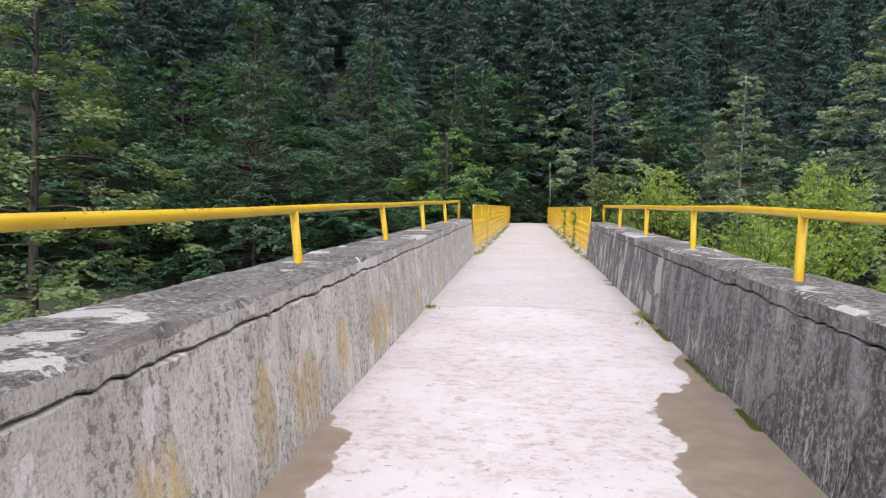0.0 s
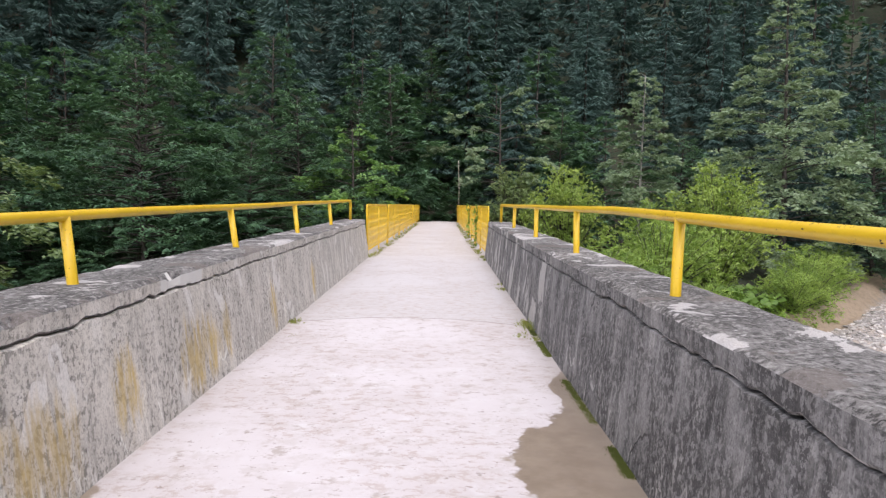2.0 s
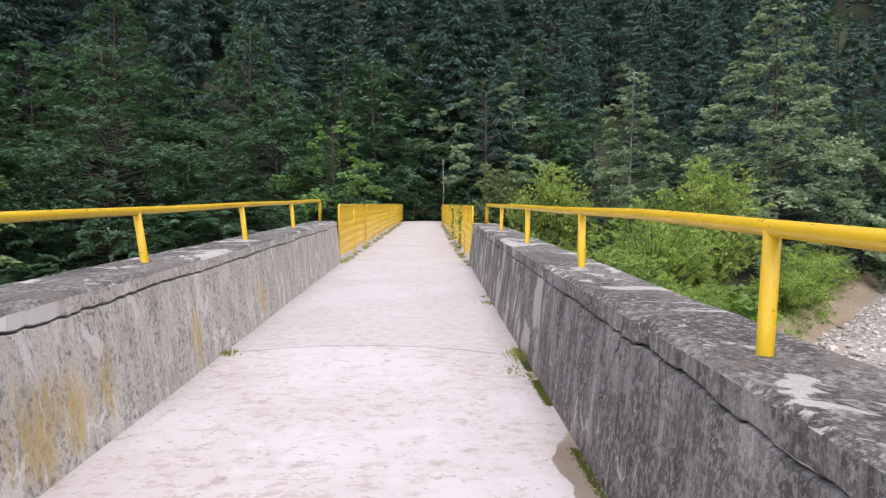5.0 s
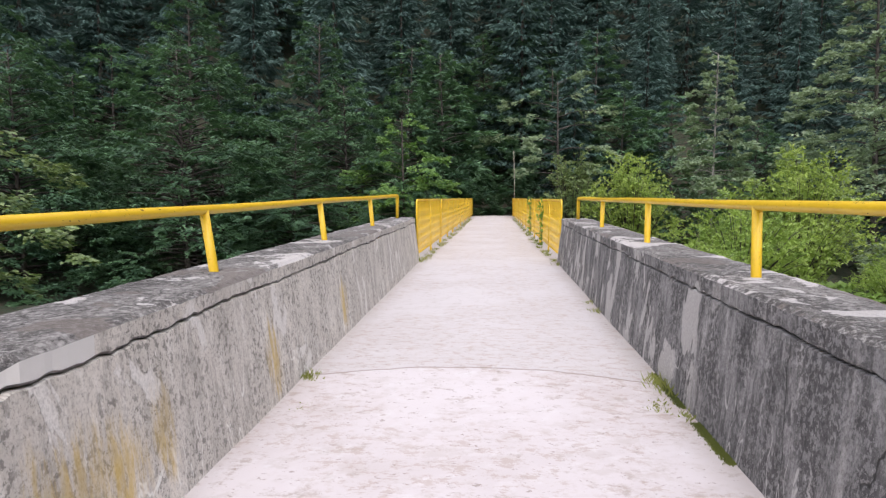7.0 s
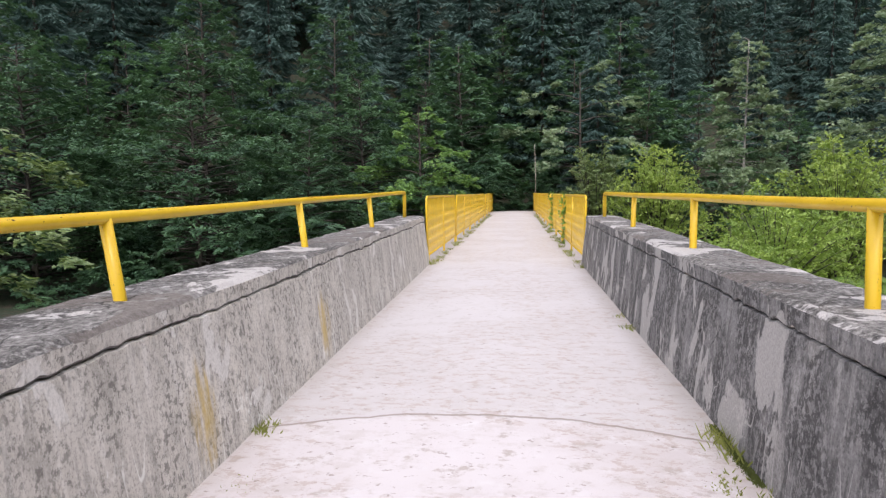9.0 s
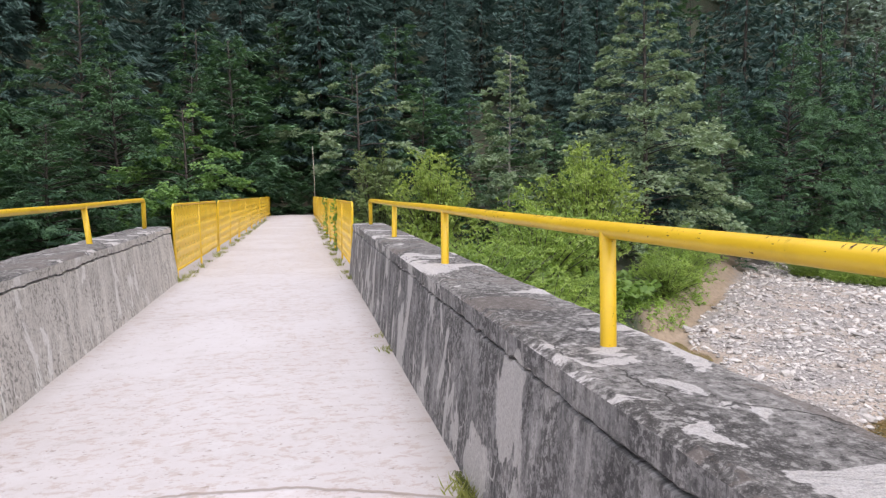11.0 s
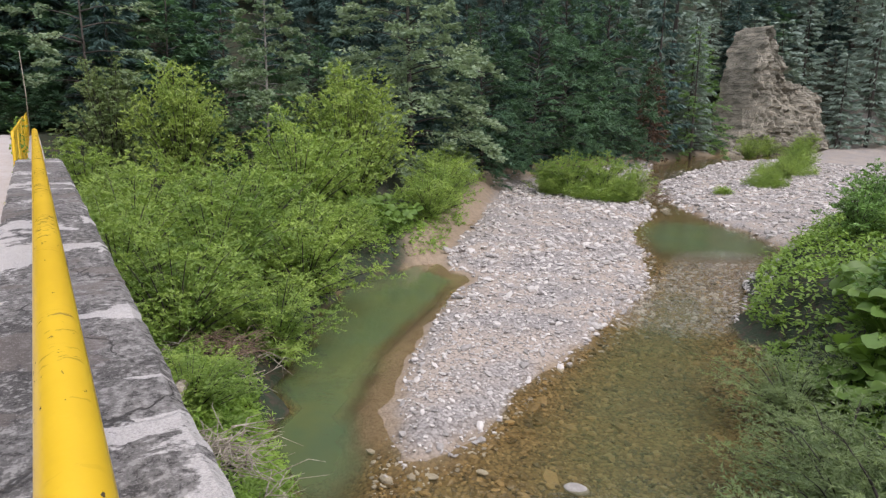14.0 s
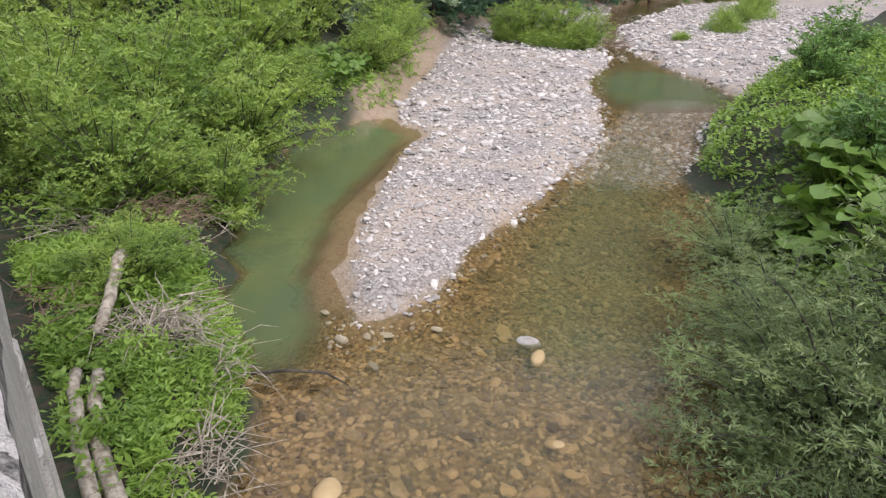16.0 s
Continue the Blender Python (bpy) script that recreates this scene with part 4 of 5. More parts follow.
for x, y, sc, tall in [(36, 60, 0.75, 1.0), (43, 64, 0.8, 1.0), (50, 66.5, 0.85, 1.0), (31, 56, 0.6, 1.0), (57, 69, 0.8, 1.0)]:
    stand(firs[int(x) % 2], x, y, sc, x, 0.15, tall)
for x, y, sc in [(-21.2, 68, 1.0), (-23.8, 77, 1.0), (-19, 74, 0.9), (5.4, 69, 1.0), (6.0, 77, 1.0), (9.2, 72, 0.9), (117, 89, 1.1), (128, 92, 1.1), (140, 96, 1.1), (150, 90, 1.2)]:
    stand(firs[int(y) % 2], x, y, sc, x)
for x, y, sc, tall in [(72, 74.5, 0.9, 1.0), (97, 77.5, 0.6, 0.8)]:
    stand(beeches[int(x) % 3], x, y, sc, x, 0.15, tall)
# tall layered trees along the foot of the far slope
for x, y, sc, tall in [(46, 61, 1.15, 1.3), (55, 66, 1.25, 1.35), (63, 68.5, 1.25, 1.5), (37, 57, 1.0, 1.1)]:
    stand(full_beeches[int(x) % 3], x, y, sc, x, 0.15, tall)
light_tree = beech(27, 20, 5.0, 80, 14000, MAT_FRESH, size=0.3, fan=45, label="light green broadleaved tree below the cliff")
stand(light_tree, 86, 72.5, 1.0, 0.3)
sage = shrub(67, 7.6, 3.0, 70, 26000, MAT_GREY_WILLOW, 0.2, 0.42, "grey-green sallow bush beside the fence", even=0.8)
stand(sage, 5.6, 50.6, 1.0, 0.4)
# bushes on the far bank
for x, y, sc, tall, p in [(17.6, 42.4, 0.95, 1.3, 0), (9.0, 47, 0.85, 1.3, 1), (4.0, 45.0, 0.4, 0.8, 0)]:
    stand(limes[p], x, y, sc, x, 0.15, tall)
for x, y, sc, tall in [(7.2, 24.6, 0.85, 0.95), (9.6, 28.9, 1.15, 1.0), (6.4, 28.5, 1.25, 1.0), (4.4, 24.0, 1.0, 1.0), (12.6, 37.8, 1.45, 1.2), (9.2, 34.0, 1.3, 1.05),
                       (22.5, 40.6, 0.95, 1.15), (20.2, 38.0, 0.8, 1.1), (26.0, 45.5, 1.0, 1.1), (4.2, 30.5, 1.15, 1.1), (5.6, 36.5, 1.2, 1.0), (3.9, 19.8, 0.6, 0.8),
                       (13.6, 33.9, 0.8, 0.9), (3.4, 27, 1.0, 1.2), (3.6, 42, 1.1, 1.1), (14, 42.5, 1.2, 1.1), (30, 51, 0.9, 1.0), (-3.6, 30, 1.0, 1.0), (-4.5, 22, 0.9, 1.0)]:
    stand(willows[int(x * 7 + y) % 3], x, y, sc, x * 3, 0.15, tall)
for x, y, sc in [(39.4, 47.8, 0.95), (41.0, 45.4, 0.9), (42.2, 43.2, 0.75), (40.6, 42.6, 0.6), (38.6, 49.4, 0.7), (61, 44, 0.5), (63, 44.6, 0.45), (75, 50, 0.7), (79, 52, 0.8), (85, 55, 0.9), (70, 47.5, 0.6), (99, 71.5, 1.0), (106, 73.0, 0.9), (119, 74.0, 1.0)]:
    stand(willows[int(y) % 3], x, y, sc, x * 3, 0.1, 1.25)
# bushes on the near bank
for x, y, sc, tall in [(12.3, 9.6, 1.0, 0.9), (14.6, 12.2, 0.72, 0.75), (10.2, 6.8, 0.9, 1.0), (13.4, 7.8, 1.05, 1.05), (17.0, 14.6, 0.7, 0.8), (11.5, 10.3, 0.7, 0.75), (13.4, 11.2, 0.75, 0.8), (9.2, 7.9, 0.6, 0.8)]:
    stand(grey_willow, x, y, sc, x * 2, 0.15, tall)

elder = shrub(68, 4.6, 2.6, 40, 9000, MAT_FRESH, 0.2, 0.5, "tall dark green elder bush on the near bank", 0.2, 0.6)
for x, y, sc in [(20.4, 13.4, 0.6), (30, 20.0, 0.6), (37, 22.5, 0.7)]:
    stand(elder, x, y, sc, x, 0.15)


# ---- pier under the walkway ----
def block_mesh(name, sx, sy, sz, mat, r=0.012):
    bm = bmesh.new()
    bmesh.ops.create_cube(bm, size=1.0)
    bmesh.ops.scale(bm, vec=(sx, sy, sz), verts=bm.verts)
    bmesh.ops.bevel(bm, geom=list(bm.edges), offset=r, segments=1, affect="EDGES")
    me = bpy.data.meshes.new(name)
    bm.to_mesh(me)
    bm.free()
    me.materials.append(mat)
    return me


pier = tagged(new("bridge_pier"), "masonry bridge pier with pale concrete corners", "pier", kind="structure")
pier.location = (0, 10.3, -6.6)
core = part_mesh("core", block_mesh("core", 3.78, 1.12, 6.04, MAT_WALL_R), pier)
core.location = (0, 0, 3.02)
corner_me = block_mesh("corner", 0.16, 0.16, 6.04, MAT_WALL_OUT, 0.02)
for sx in (-1, 1):
    for sy in (-1, 1):
        c = part_mesh("corner", corner_me, pier)
        c.location = (sx * 1.875, sy * 0.53, 3.02)
brick_me = [block_mesh("block", 0.07, w, 0.36, MAT_WALL_OUT, 0.02) for w in (0.88, 0.43)]
for sx in (-1, 1):
    for row in range(15):
        for k in ((0,) if row % 2 else (-0.225, 0.225)):
            b = part_mesh("block", brick_me[0 if row % 2 else 1], pier)
            b.location = (sx * 1.895, k, 0.25 + row * 0.4)

# ---- gravel, stones ----
ICO = np.array([(0, 0, -1), (0.72, -0.53, -0.45), (-0.28, -0.85, -0.45), (-0.89, 0, -0.45), (-0.28, 0.85, -0.45), (0.72, 0.53, -0.45), (0.28, -0.85, 0.45),
                (-0.72, -0.53, 0.45), (-0.72, 0.53, 0.45), (0.28, 0.85, 0.45), (0.89, 0, 0.45), (0, 0, 1)], float)
ICO_F = np.array([(0, 1, 2), (1, 0, 5), (0, 2, 3), (0, 3, 4), (0, 4, 5), (1, 5, 10), (2, 1, 6), (3, 2, 7), (4, 3, 8), (5, 4, 9), (1, 10, 6), (2, 6, 7), (3, 7, 8), (4, 8, 9),
                  (5, 9, 10), (6, 10, 11), (7, 6, 11), (8, 7, 11), (9, 8, 11), (10, 9, 11)])


def stones(name, xs, ys, sizes, mat, seed, lift=0.25):
    rng = np.random.default_rng(seed)
    n = len(xs)
    zs = terrain(xs, ys)[0]
    shape = ICO[None] * rng.uniform(0.75, 1.25, (n, 12, 1))
    shape = shape * np.stack([rng.uniform(0.8, 1.4, n), rng.uniform(0.6, 1.0, n), rng.uniform(0.3, 0.6, n)], axis=1)[:, None] * sizes[:, None, None]
    a = rng.uniform(0, 2 * math.pi, n)
    c, s = np.cos(a)[:, None], np.sin(a)[:, None]
    x, y, z = shape[..., 0], shape[..., 1], shape[..., 2]
    tilt = rng.normal(0, 0.25, n)[:, None]
    z = z + x * tilt
    v = np.stack([x * c - y * s + xs[:, None], x * s + y * c + ys[:, None], z + (zs + sizes * lift)[:, None]], axis=-1).reshape(-1, 3)
    f = (ICO_F[None] + 12 * np.arange(n)[:, None, None]).reshape(-1, 3)
    return mesh_of(name, v, f, mat)


rng = np.random.default_rng(77)


def scatter(n, x0, x1, y0, y1, test):
    x, y = rng.uniform(x0, x1, n), rng.uniform(y0, y1, n)
    ok = test(x, y)
    return x[ok], y[ok]


def bar_depth(x, y):
    return np.where(inside(x, y, BAR), 1, -1) * np.abs(seg_dist(x, y, BAR, True))


x, y = scatter(90000, 6, 42, 16, 50, lambda x, y: (bar_depth(x, y) > np.where((seg_dist(x, y, FAR_BANK) > -4.6) & (y > 18.8), 0.45, -0.35)) & (rng.uniform(size=x.shape) < np.clip(17 / np.hypot(x, y - 6), 0.05, 0.85) ** 2))
size = np.clip(rng.lognormal(-3.2, 0.5, len(x)), 0.02, 0.2) * np.clip(np.hypot(x, y - 6) / 20, 0.85, 1.8)
tagged(new("gravel", stones("gravel", x, y, size, MAT_PEBBLE, 1)), "pale grey river gravel on the bar", "gravel", kind="stuff")
x, y = scatter(56000, 2, 30, 7, 30, lambda x, y: (bar_depth(x, y) < -0.1) & (terrain(x, y)[0] < WATER + 0.02) & (terrain(x, y)[0] > WATER - 0.42) & ((seg_dist(x, y, FAR_BANK) < -4.4) | (y < 17.2)))
keep_s = rng.uniform(size=len(x)) < 0.9
x, y = x[keep_s], y[keep_s]
size = np.clip(rng.lognormal(-3.1, 0.5, len(x)), 0.025, 0.2)
tagged(new("river_stones", stones("river_stones", x, y, size, MAT_WETSTONE, 2, 0.12)), "brown wet stones on the stream bed", "stones", kind="stuff")
x, y = scatter(9000, 30, 75, 22, 62, lambda x, y: np.abs(seg_dist(x, y, np.array([(43.5, 40), (48.5, 47.5), (58, 55.5), (78, 66)], float))) < 2.6)
tagged(new("riffle_stones", stones("riffle_stones", x, y, np.clip(rng.lognormal(-2.2, 0.5, len(x)), 0.05, 0.4), MAT_PEBBLE, 3)), "grey stones breaking the far riffle", "stones", kind="stuff")
x, y = scatter(16000, 34, 95, 26, 70, lambda x, y: ((bar_depth(x, y) > 0) | inside(x, y, BAR_FAR)) & (np.hypot(x, y) > 46))
tagged(new("gravel", stones("gravel", x, y, np.clip(rng.lognormal(-2.2, 0.45, len(x)), 0.05, 0.35), MAT_PEBBLE, 4)), "pale grey gravel on the far bars", "gravel", kind="stuff")
x, y = scatter(3000, 19, 33, 19, 29, lambda x, y: np.abs(seg_dist(x, y, np.array([(21.5, 22.2), (26, 23.6), (31, 26.0)], float))) < 2.4)
keep_r = terrain(x, y)[0] > WATER - 0.4
tagged(new("riffle_stones", stones("riffle_stones", x[keep_r], y[keep_r], np.clip(rng.lognormal(-2.7, 0.45, keep_r.sum()), 0.04, 0.17), MAT_PEBBLE, 6, 0.3)), "grey stones breaking the water beside the gravel bar", "stones", kind="stuff")
MAT_OCHRE = stone_material("ochre_stone", (0.40, 0.28, 0.13), (0.48, 0.36, 0.20), 0.5)
for i, (px, py, sz, mat, lab) in enumerate([(10.36, 15.07, 0.30, MAT_PEBBLE, "pale grey boulder standing out of the shallow water"), (5.06, 13.7, 0.36, MAT_OCHRE, "flat ochre stone in the shallow water"),
                                            (8.65, 12.5, 0.24, MAT_OCHRE, "ochre stone in the shallow water"), (10.1, 14.5, 0.28, MAT_OCHRE, "flat ochre stone beside the pale boulder"),
                                            (8.1, 17.0, 0.16, MAT_PEBBLE, "pale stone at the gravel edge"), (9.1, 16.6, 0.15, MAT_PEBBLE, "pale stone at the gravel edge"),
                                            (7.3, 16.2, 0.13, MAT_PEBBLE, "pale stone at the gravel edge"), (8.4, 11.9, 0.2, MAT_OCHRE, "ochre stone in the shallow water")]):
    me = stones("stone", np.array([0.0]), np.array([0.0]), np.array([sz]), mat, 500 + i)
    co = np.array([v.co[:] for v in me.vertices])
    co[:, 2] -= co[:, 2].min()
    me.vertices.foreach_set("co", co.ravel())
    ob = tagged(new("stone", me), lab, "stone")
    bottom = max(height(px, py), WATER - 0.12) - 0.03
    ob.matrix_basis = pose(px, py, bottom)
    bev = ob.modifiers.new("round", "SUBSURF")
    bev.levels = bev.render_levels = 2


# ---- low plants ----
def cover(name, xs, ys, tall, size, slim, mat, seed, label, category="plants", per=9):
    """Low leafy stems over a patch of ground."""
    rng = np.random.default_rng(seed)
    n = len(xs)
    zs = terrain(xs, ys)[0]
    hgt = tall * rng.uniform(0.35, 1.15, n) * (0.75 + 0.45 * wobble(xs, ys, 1.7, seed))
    k = np.repeat(np.arange(n), per)
    s = rng.uniform(0.1, 1, len(k))
    lean = rng.normal(0, 0.25, (n, 2))
    cx = xs[k] + lean[k, 0] * hgt[k] * s + rng.normal(0, 0.06, len(k))
    cy = ys[k] + lean[k, 1] * hgt[k] * s + rng.normal(0, 0.06, len(k))
    cz = zs[k] + hgt[k] * s
    la = rng.uniform(0, 2 * math.pi, len(k))
    al = unit(np.stack([np.cos(la), np.sin(la), rng.normal(0.25, 0.4, len(k))], axis=1))
    up = unit(np.stack([rng.normal(0, 0.5, len(k)), rng.normal(0, 0.5, len(k)), np.ones(len(k))], axis=1))
    v, f = leaf_faces(np.stack([cx, cy, cz], axis=1), al, up, size, size * slim, rng)
    return tagged(new(name, mesh_of(name, v, f, mat)), label, category, kind="stuff")


def blades(name, xs, ys, zs, tall, mat, seed, per=14, wide=0.02, spread=0.5):
    """Tufts of narrow blades, as one mesh round the given points."""
    rng = np.random.default_rng(seed)
    k = np.repeat(np.arange(len(xs)), per)
    la = rng.uniform(0, 2 * math.pi, len(k))
    base = np.stack([xs[k] + rng.normal(0, 0.05 * spread, len(k)), ys[k] + rng.normal(0, 0.05 * spread, len(k)), zs[k]], axis=1)
    al = unit(np.stack([np.cos(la) * spread, np.sin(la) * spread, np.full(len(k), 1.0)], axis=1))
    up = unit(np.stack([np.cos(la + 1.6), np.sin(la + 1.6), np.full(len(k), 0.2)], axis=1))
    v, f = leaf_faces(base, al, up, tall, wide, rng)
    return mesh_of(name, v, f, mat)


far_d = lambda x, y: seg_dist(x, y, FAR_BANK)
near_d = lambda x, y: -seg_dist(x, y, NEAR_BANK)
x, y = scatter(16000, 2.1, 26, 12, 46, lambda x, y: (far_d(x, y) > 0.1) & (far_d(x, y) < 14) & (rng.uniform(size=x.shape) < np.clip(22 / y, 0.3, 1)))
cover("bank_herbs", x, y, 0.55, 0.17, 0.5, MAT_HERB, 11, "dense green herbs and nettles covering the bank", per=8)
x, y = scatter(5000, -16, -2.1, 12, 46, lambda x, y: far_d(x, y) > 0.1)
cover("bank_herbs", x, y, 0.6, 0.26, 0.5, MAT_HERB, 12, "dense green herbs covering the shaded bank", per=6)
x, y = scatter(20000, 4, 46, 0, 32, lambda x, y: (near_d(x, y) > 0.0) & (near_d(x, y) < 13))
cover("bank_herbs", x, y, 0.8, 0.2, 0.45, MAT_HERB, 13, "green herbs on the near bank", per=7)
bare = [(5.0, 22.6, 0.9), (3.75, 17.3, 0.75), (3.5, 14.6, 0.55), (2.3, 18.8, 0.6), (3.6, 22.4, 0.6), (2.4, 15.4, 0.45), (4.6, 19.9, 0.4), (3.3, 18.5, 0.4), (3.7, 19.3, 0.35), (2.35, 16.2, 0.5), (2.25, 14.6, 0.5), (2.15, 13.4, 0.5)]
x, y = scatter(7500, 2.05, 5.6, 10.5, 22.5, lambda x, y: (far_d(x, y) > -0.25) & (np.min([np.hypot(x - a, y - b) - r for a, b, r in bare], axis=0) + 0.25 * wobble(x, y, 3.0) > 0) & (wobble(x, y, 2.2, 4.0) > -0.55))
cover("bank_herbs", x, y, 0.62, 0.13, 0.3, MAT_HERB, 14, "bright green shoots and herbs on the bank beside the pier", per=12)
# tall grass on the gravel islets
for name, cx, cy, rx, ry, n, tall in [("islet", 40.6, 45.6, 2.7, 3.6, 1100, 1.6), ("islet", 39.2, 48.6, 1.8, 1.6, 400, 1.9), ("islet", 61, 44, 2.4, 1.8, 260, 1.3), ("islet", 74, 50, 5.0, 2.5, 500, 1.8), ("islet", 52, 42, 0.9, 0.6, 80, 0.8)]:
    a, r = rng.uniform(0, 2 * math.pi, n), np.sqrt(rng.uniform(0, 1, n))
    x, y = cx + rx * r * np.cos(a), cy + ry * r * np.sin(a)
    cover("willow_thicket", x, y, tall, 0.3, 0.16, MAT_WILLOW, int(cx), "bright green low willow scrub on the gravel", per=12)

# big round-leaved plants
def butterbur(seed):
    rng = np.random.default_rng(seed)
    root = tagged(new("butterbur"), "bright green butterbur plant with large round leaves", "plant", "butterbur on the banks")
    for i in range(9):
        a, r = i * 2.4, rng.uniform(0.15, 0.7)
        hx, hy, hz = math.cos(a) * r, math.sin(a) * r, rng.uniform(0.45, 0.95)
        rad = rng.uniform(0.17, 0.32)
        ang = np.linspace(0.35, 2 * math.pi - 0.35, 12)
        rim = np.stack([np.cos(ang) * rad, np.sin(ang) * rad, 0.05 * np.sin(ang * 3 + seed)], axis=1)
        tilt = Euler((rng.normal(0, 0.35), rng.normal(0, 0.35), a + math.pi)).to_matrix()
        v = [(0, 0, -0.03)] + [tuple(q) for q in rim]
        v = [tuple(tilt @ Vector(q) + Vector((hx, hy, hz))) for q in v]
        f = [(0, j, j + 1) for j in range(1, 12)]
        leaf = part_mesh("leaf", mesh_of("leaf", v, f, MAT_BUTTERBUR, True), root)
        tv, tf = tube([(0, 0, 0), (hx * 0.5, hy * 0.5, hz * 0.6), (hx, hy, hz - 0.03)], [0.012, 0.01, 0.008], 4)
        part_mesh("stalk", mesh_of("stalk", tv, tf, MAT_BUTTERBUR), leaf)
    return root


burs = [butterbur(1), butterbur(2)]
for i in range(26):
    a = rng.uniform(0, 1)
    stand(burs[i % 2], 9.5 + 9 * a + rng.normal(0, 1.0), 32.5 + 5 * a + rng.normal(0, 1.4), rng.uniform(0.8, 1.3), rng.uniform(0, 6), 0.02)
for i in range(22):
    a = rng.uniform(0, 1)
    stand(burs[i % 2], 16.0 + 7 * a + rng.normal(0, 0.6), 11.9 + 4.4 * a + rng.normal(0, 0.5), rng.uniform(0.9, 1.4), rng.uniform(0, 6), 0.02)

MAT_WEED = leaf_material("weed_blade", (0.34, 0.36, 0.10), (0.17, 0.20, 0.05), 0.7, 0.3)


# weeds and moss along the foot of the parapets and fence
def weed(x, y, z, tall, seed, label):
    me = blades("weed", np.array([0.0, 0.02, -0.02, 0.01]), np.array([0.0, 0.05, -0.05, -0.09]), np.zeros(4), tall * 0.8, MAT_WEED, seed, 9, 0.009, 0.7)
    ob = tagged(new("weed", me), label, "weed", "weeds along the walkway")
    ob.location = (x, y, z)
    return ob


for i, (x, y, t) in enumerate([(1.33, 8.15, 0.12), (1.30, 8.4, 0.10), (1.34, 8.3, 0.13), (1.33, 7.65, 0.06), (-1.29, 8.35, 0.09), (1.33, 11.3, 0.07), (1.33, 11.9, 0.06), (-1.33, 16.6, 0.16), (-1.30, 17.1, 0.14),
                               (1.34, 16.2, 0.12), (1.34, 17.0, 0.12), (1.21, 7.83, 0.05), (1.18, 7.8, 0.04), (-1.12, 7.64, 0.03), (-1.26, 8.3, 0.07)] + [(s * (1.30 + 0.06 * math.sin(k * 3.3)), 18.0 + k * 0.85 + 0.3 * math.sin(k * 5 + s), 0.13 + 0.05 * math.sin(k * 2.2)) for k in range(30) for s in (-1, 1)]):
    weed(x, y, deck_z(y) - 0.01, t, 700 + i, "small green weed tuft at the edge of the walkway")
moss_mat = leaf_material("moss", (0.16, 0.19, 0.04), (0.07, 0.09, 0.02), 0.9, 0.1)
for i, (x, y, l) in enumerate([(1.345, 5.6, 1.0), (1.35, 7.2, 0.6), (1.35, 4.5, 0.4), (1.35, 8.2, 0.8)]):
    xs, ys = x + 0.012 - np.abs(rng.normal(0, 0.011, 700)), y + rng.uniform(-l / 2, l / 2, 700)
    tagged(new("moss", blades("moss", xs, ys, np.full(700, -0.002), 0.014, moss_mat, 40 + i, 4, 0.007, 0.3)), "olive moss growing along the wall foot", "moss", kind="stuff")

# creeper on the fence
def vine(x, y, seed):
    rng = np.random.default_rng(seed)
    z = np.linspace(0, 1.15, 10)
    pts = np.stack([x + 0.02 * np.sin(z * 9), y + 0.1 * np.sin(z * 4 + seed), z + deck_z(y)], axis=1)
    root = tagged(new("creeper"), "green creeper climbing the yellow fence", "creeper")
    part_mesh("stem", mesh_of("stem", *tube(pts, 0.006, 4), MAT_BARK), root)
    n = 130
    c = pts[rng.integers(0, 10, n)] + rng.normal(0, [0.05, 0.13, 0.07], (n, 3))
    v, f = leaf_faces(c, unit(rng.normal(0, 1, (n, 3))), unit(rng.normal(0, 1, (n, 3)) + [-0.5, 0, 1]), 0.09, 0.07, rng)
    part_mesh("leaf_mass", mesh_of("leaf_mass", v, f, MAT_HERB), root)


vine(1.39, 21.6, 3)
vine(1.39, 27.0, 4)

# thin pole at the end of the fence
v, f = tube([(1.47, 49.5, -0.4), (1.5, 49.5, 2.0), (1.42, 49.5, 4.2)], [0.03, 0.028, 0.02], 6)
tagged(new("pole", mesh_of("pole", v, f, MAT_DEADWOOD, True)), "thin weathered pole at the end of the fence", "pole")


# ---- driftwood ----
def log(points, r0, r1, label, seed):
    pts = np.array(points, float)
    t = np.linspace(0, 1, 9)
    p = np.stack([np.interp(t, np.linspace(0, 1, len(pts)), pts[:, k]) for k in range(3)], axis=1)
    p += np.random.default_rng(seed).normal(0, r0 * 0.18, p.shape)
    v, f = tube(p, np.linspace(r0, r1, 9), 9)
    return tagged(new("log", mesh_of("log", v, f, MAT_DEADWOOD, True)), label, "log")


log([(3.72, 19.4, -3.85), (3.35, 18.6, -4.1), (2.95, 17.6, -4.35)], 0.12, 0.10, "bleached broken tree trunk lying on the bank", 1)
log([(2.4, 16.5, -4.3), (2.17, 15.0, -4.5), (2.1, 13.0, -4.75)], 0.09, 0.11, "pale dead trunk leaning down the bank", 2)
log([(2.65, 16.4, -4.35), (2.4, 15.0, -4.55), (2.34, 13.0, -4.8)], 0.10, 0.13, "grey dead trunk leaning down the bank", 3)


MAT_ROOT = bark_material("brown_roots", (0.10, 0.065, 0.045), (0.26, 0.19, 0.14), 9)


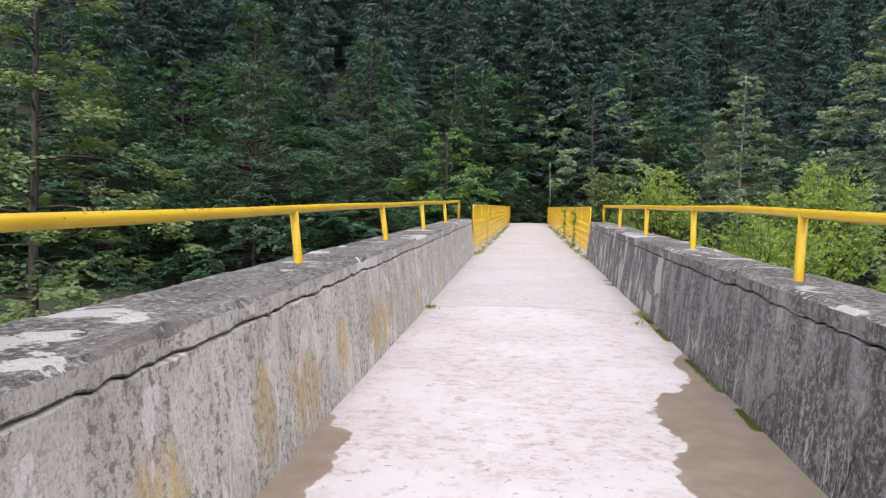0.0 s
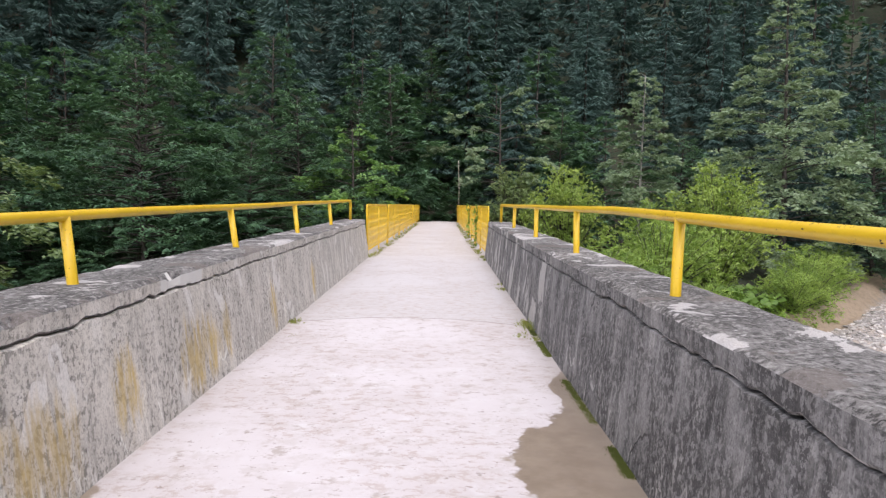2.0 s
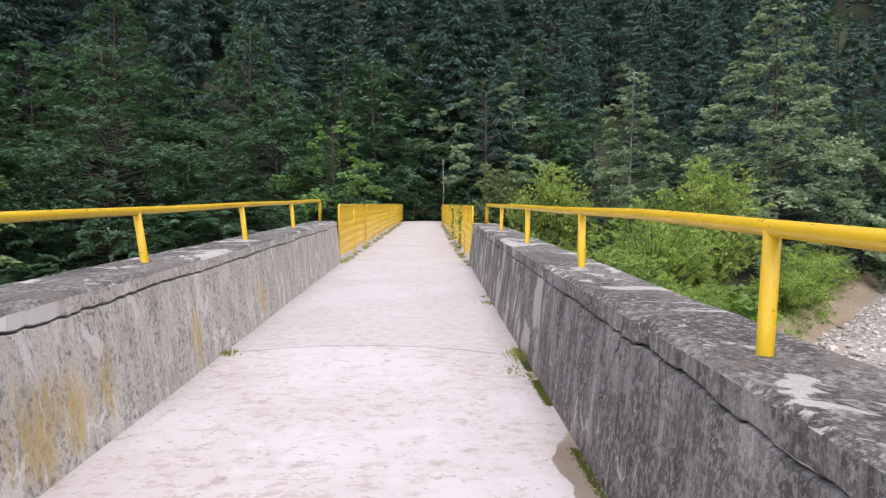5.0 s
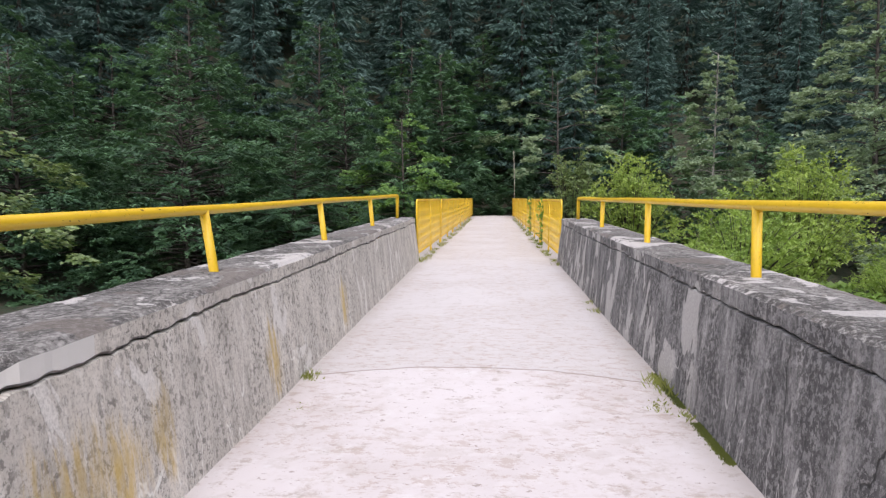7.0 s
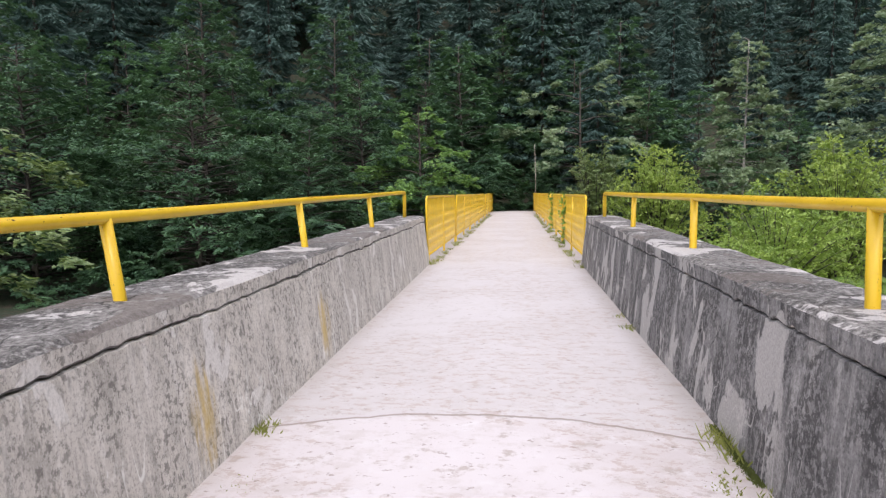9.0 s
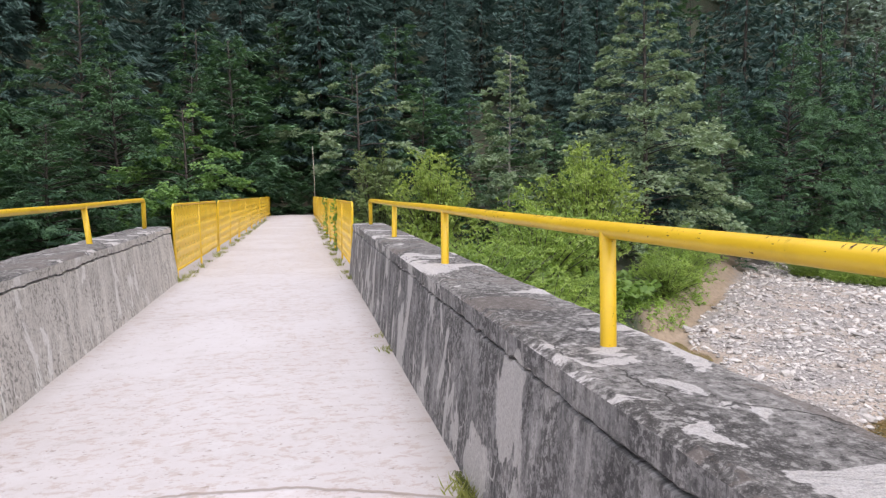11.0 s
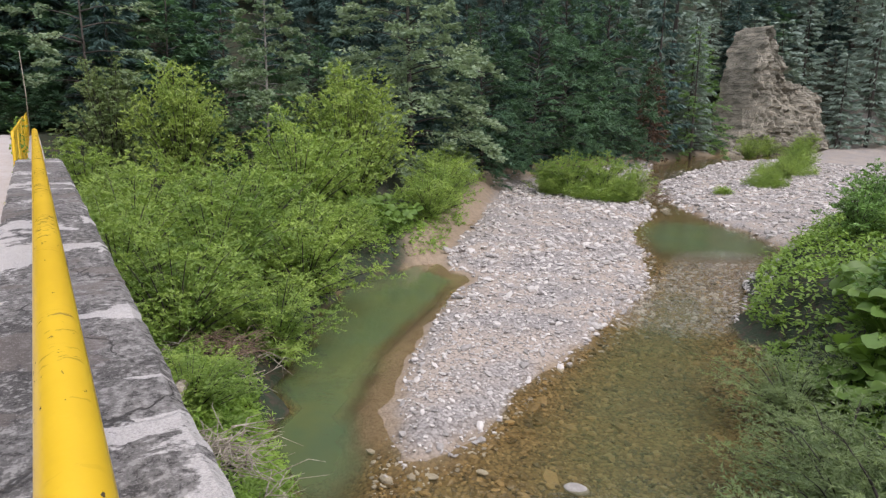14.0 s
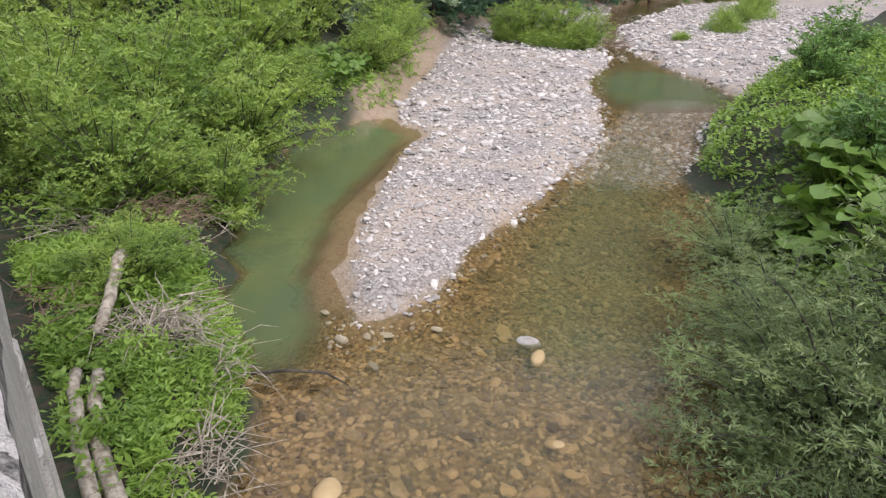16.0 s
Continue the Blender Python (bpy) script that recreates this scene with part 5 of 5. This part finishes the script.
def brush(cx, cy, n, reach, seed, label, mat=MAT_DEADWOOD):
    """A pile of bare twigs and grass stalks."""
    rng = np.random.default_rng(seed)
    base = height(cx, cy)
    bits = []
    for i in range(n):
        a = rng.uniform(0, 2 * math.pi)
        l = reach * rng.uniform(0.4, 1.2)
        s = np.array([cx, cy, base + rng.uniform(0.05, 0.5)]) + rng.normal(0, [0.35, 0.35, 0.05])
        e = s + [math.cos(a) * l, math.sin(a) * l, rng.uniform(-0.5, 0.35) * l]
        mid = (s + e) / 2 + rng.normal(0, 0.1 * l, 3) + [0, 0, 0.12 * l]
        bits.append(tube([s, mid, e], [0.013 * rng.uniform(0.4, 1.5), 0.009, 0.004], 4))
    return tagged(new("brushwood", mesh_of("brushwood", *join(bits), mat)), label, "brushwood", kind="stuff")


brush(3.8, 17.2, 190, 0.95, 5, "heap of dry bare twigs hanging over the bank")
brush(4.4, 16.4, 40, 0.9, 15, "dry twigs trailing down to the water")
brush(5.2, 22.6, 170, 1.0, 6, "tangle of reddish brown driftwood branches by the water", MAT_ROOT)
brush(5.7, 22.2, 30, 1.4, 16, "bare pale branches reaching over the water")
brush(3.5, 14.6, 110, 1.0, 7, "dry roots and twigs at the water's edge")
brush(3.4, 22.6, 60, 1.1, 8, "tangle of grey driftwood branches on the bank")
brush(2.4, 18.8, 50, 0.8, 18, "brown dead branches beside the fallen trunk", MAT_ROOT)
brush(46, 43.5, 60, 1.8, 9, "dark heap of driftwood on the gravel", MAT_ROOT)
v, f = tube([(5.0, 17.0, -5.7), (5.7, 16.6, -5.66), (6.3, 16.2, -5.72), (6.6, 15.9, -5.95)], [0.03, 0.03, 0.025, 0.015], 6)
tagged(new("branch", mesh_of("branch", v, f, MAT_BARK, True)), "dark crooked branch reaching into the water", "branch")


# ---- cliff ----
def cliff():
    n, mz = 130, 70
    a = np.linspace(0, 1, n)
    v = []
    for j in range(mz):
        k = j / (mz - 1)
        for i in range(n):
            u = a[i]
            peak = 16 * math.exp(-((u - 0.30) / 0.12) ** 2) + 10.5 * math.exp(-((u - 0.62) / 0.30) ** 4) + 2 + 1.6 * noise.noise((u * 14, 2.0, 0)) + 0.9 * noise.noise((u * 41, 5.0, 0))
            peak *= min(1.0, 0.12 + u / 0.24) * min(1.0, 0.2 + (1 - u) / 0.18)
            bx, by = 101 + 36 * u, 75.4 + 2.0 * u
            z = WATER - 0.5 + k * peak
            ledge = math.floor(z * 0.9 + 1.2 * noise.noise((bx * 0.3, z * 0.2, 0)))
            out = -1.6 * noise.noise((bx * 0.55, ledge * 3.1, 1.0)) - 0.8 * noise.noise((bx * 1.1, ledge * 5.7, 3.0)) - 1.8 * noise.noise((bx * 0.16, z * 0.13, 5)) - 0.5 * noise.noise((bx * 1.7, z * 1.3, 9))
            v.append((bx, by + 3.2 * k + out, z))
    f = [(j * n + i, j * n + i + 1, (j + 1) * n + i + 1, (j + 1) * n + i) for j in range(mz - 1) for i in range(n - 1)]
    base = len(v)
    back = [(x, y + 6, z) for x, y, z in v[-n:]]
    v += back
    f += [((mz - 1) * n + i, (mz - 1) * n + i + 1, base + i + 1, base + i) for i in range(n - 1)]
    return tagged(new("cliff", mesh_of("cliff", v, f, MAT_ROCK)), "layered grey-brown rock cliff above the stream", "cliff", kind="structure")


cliff()
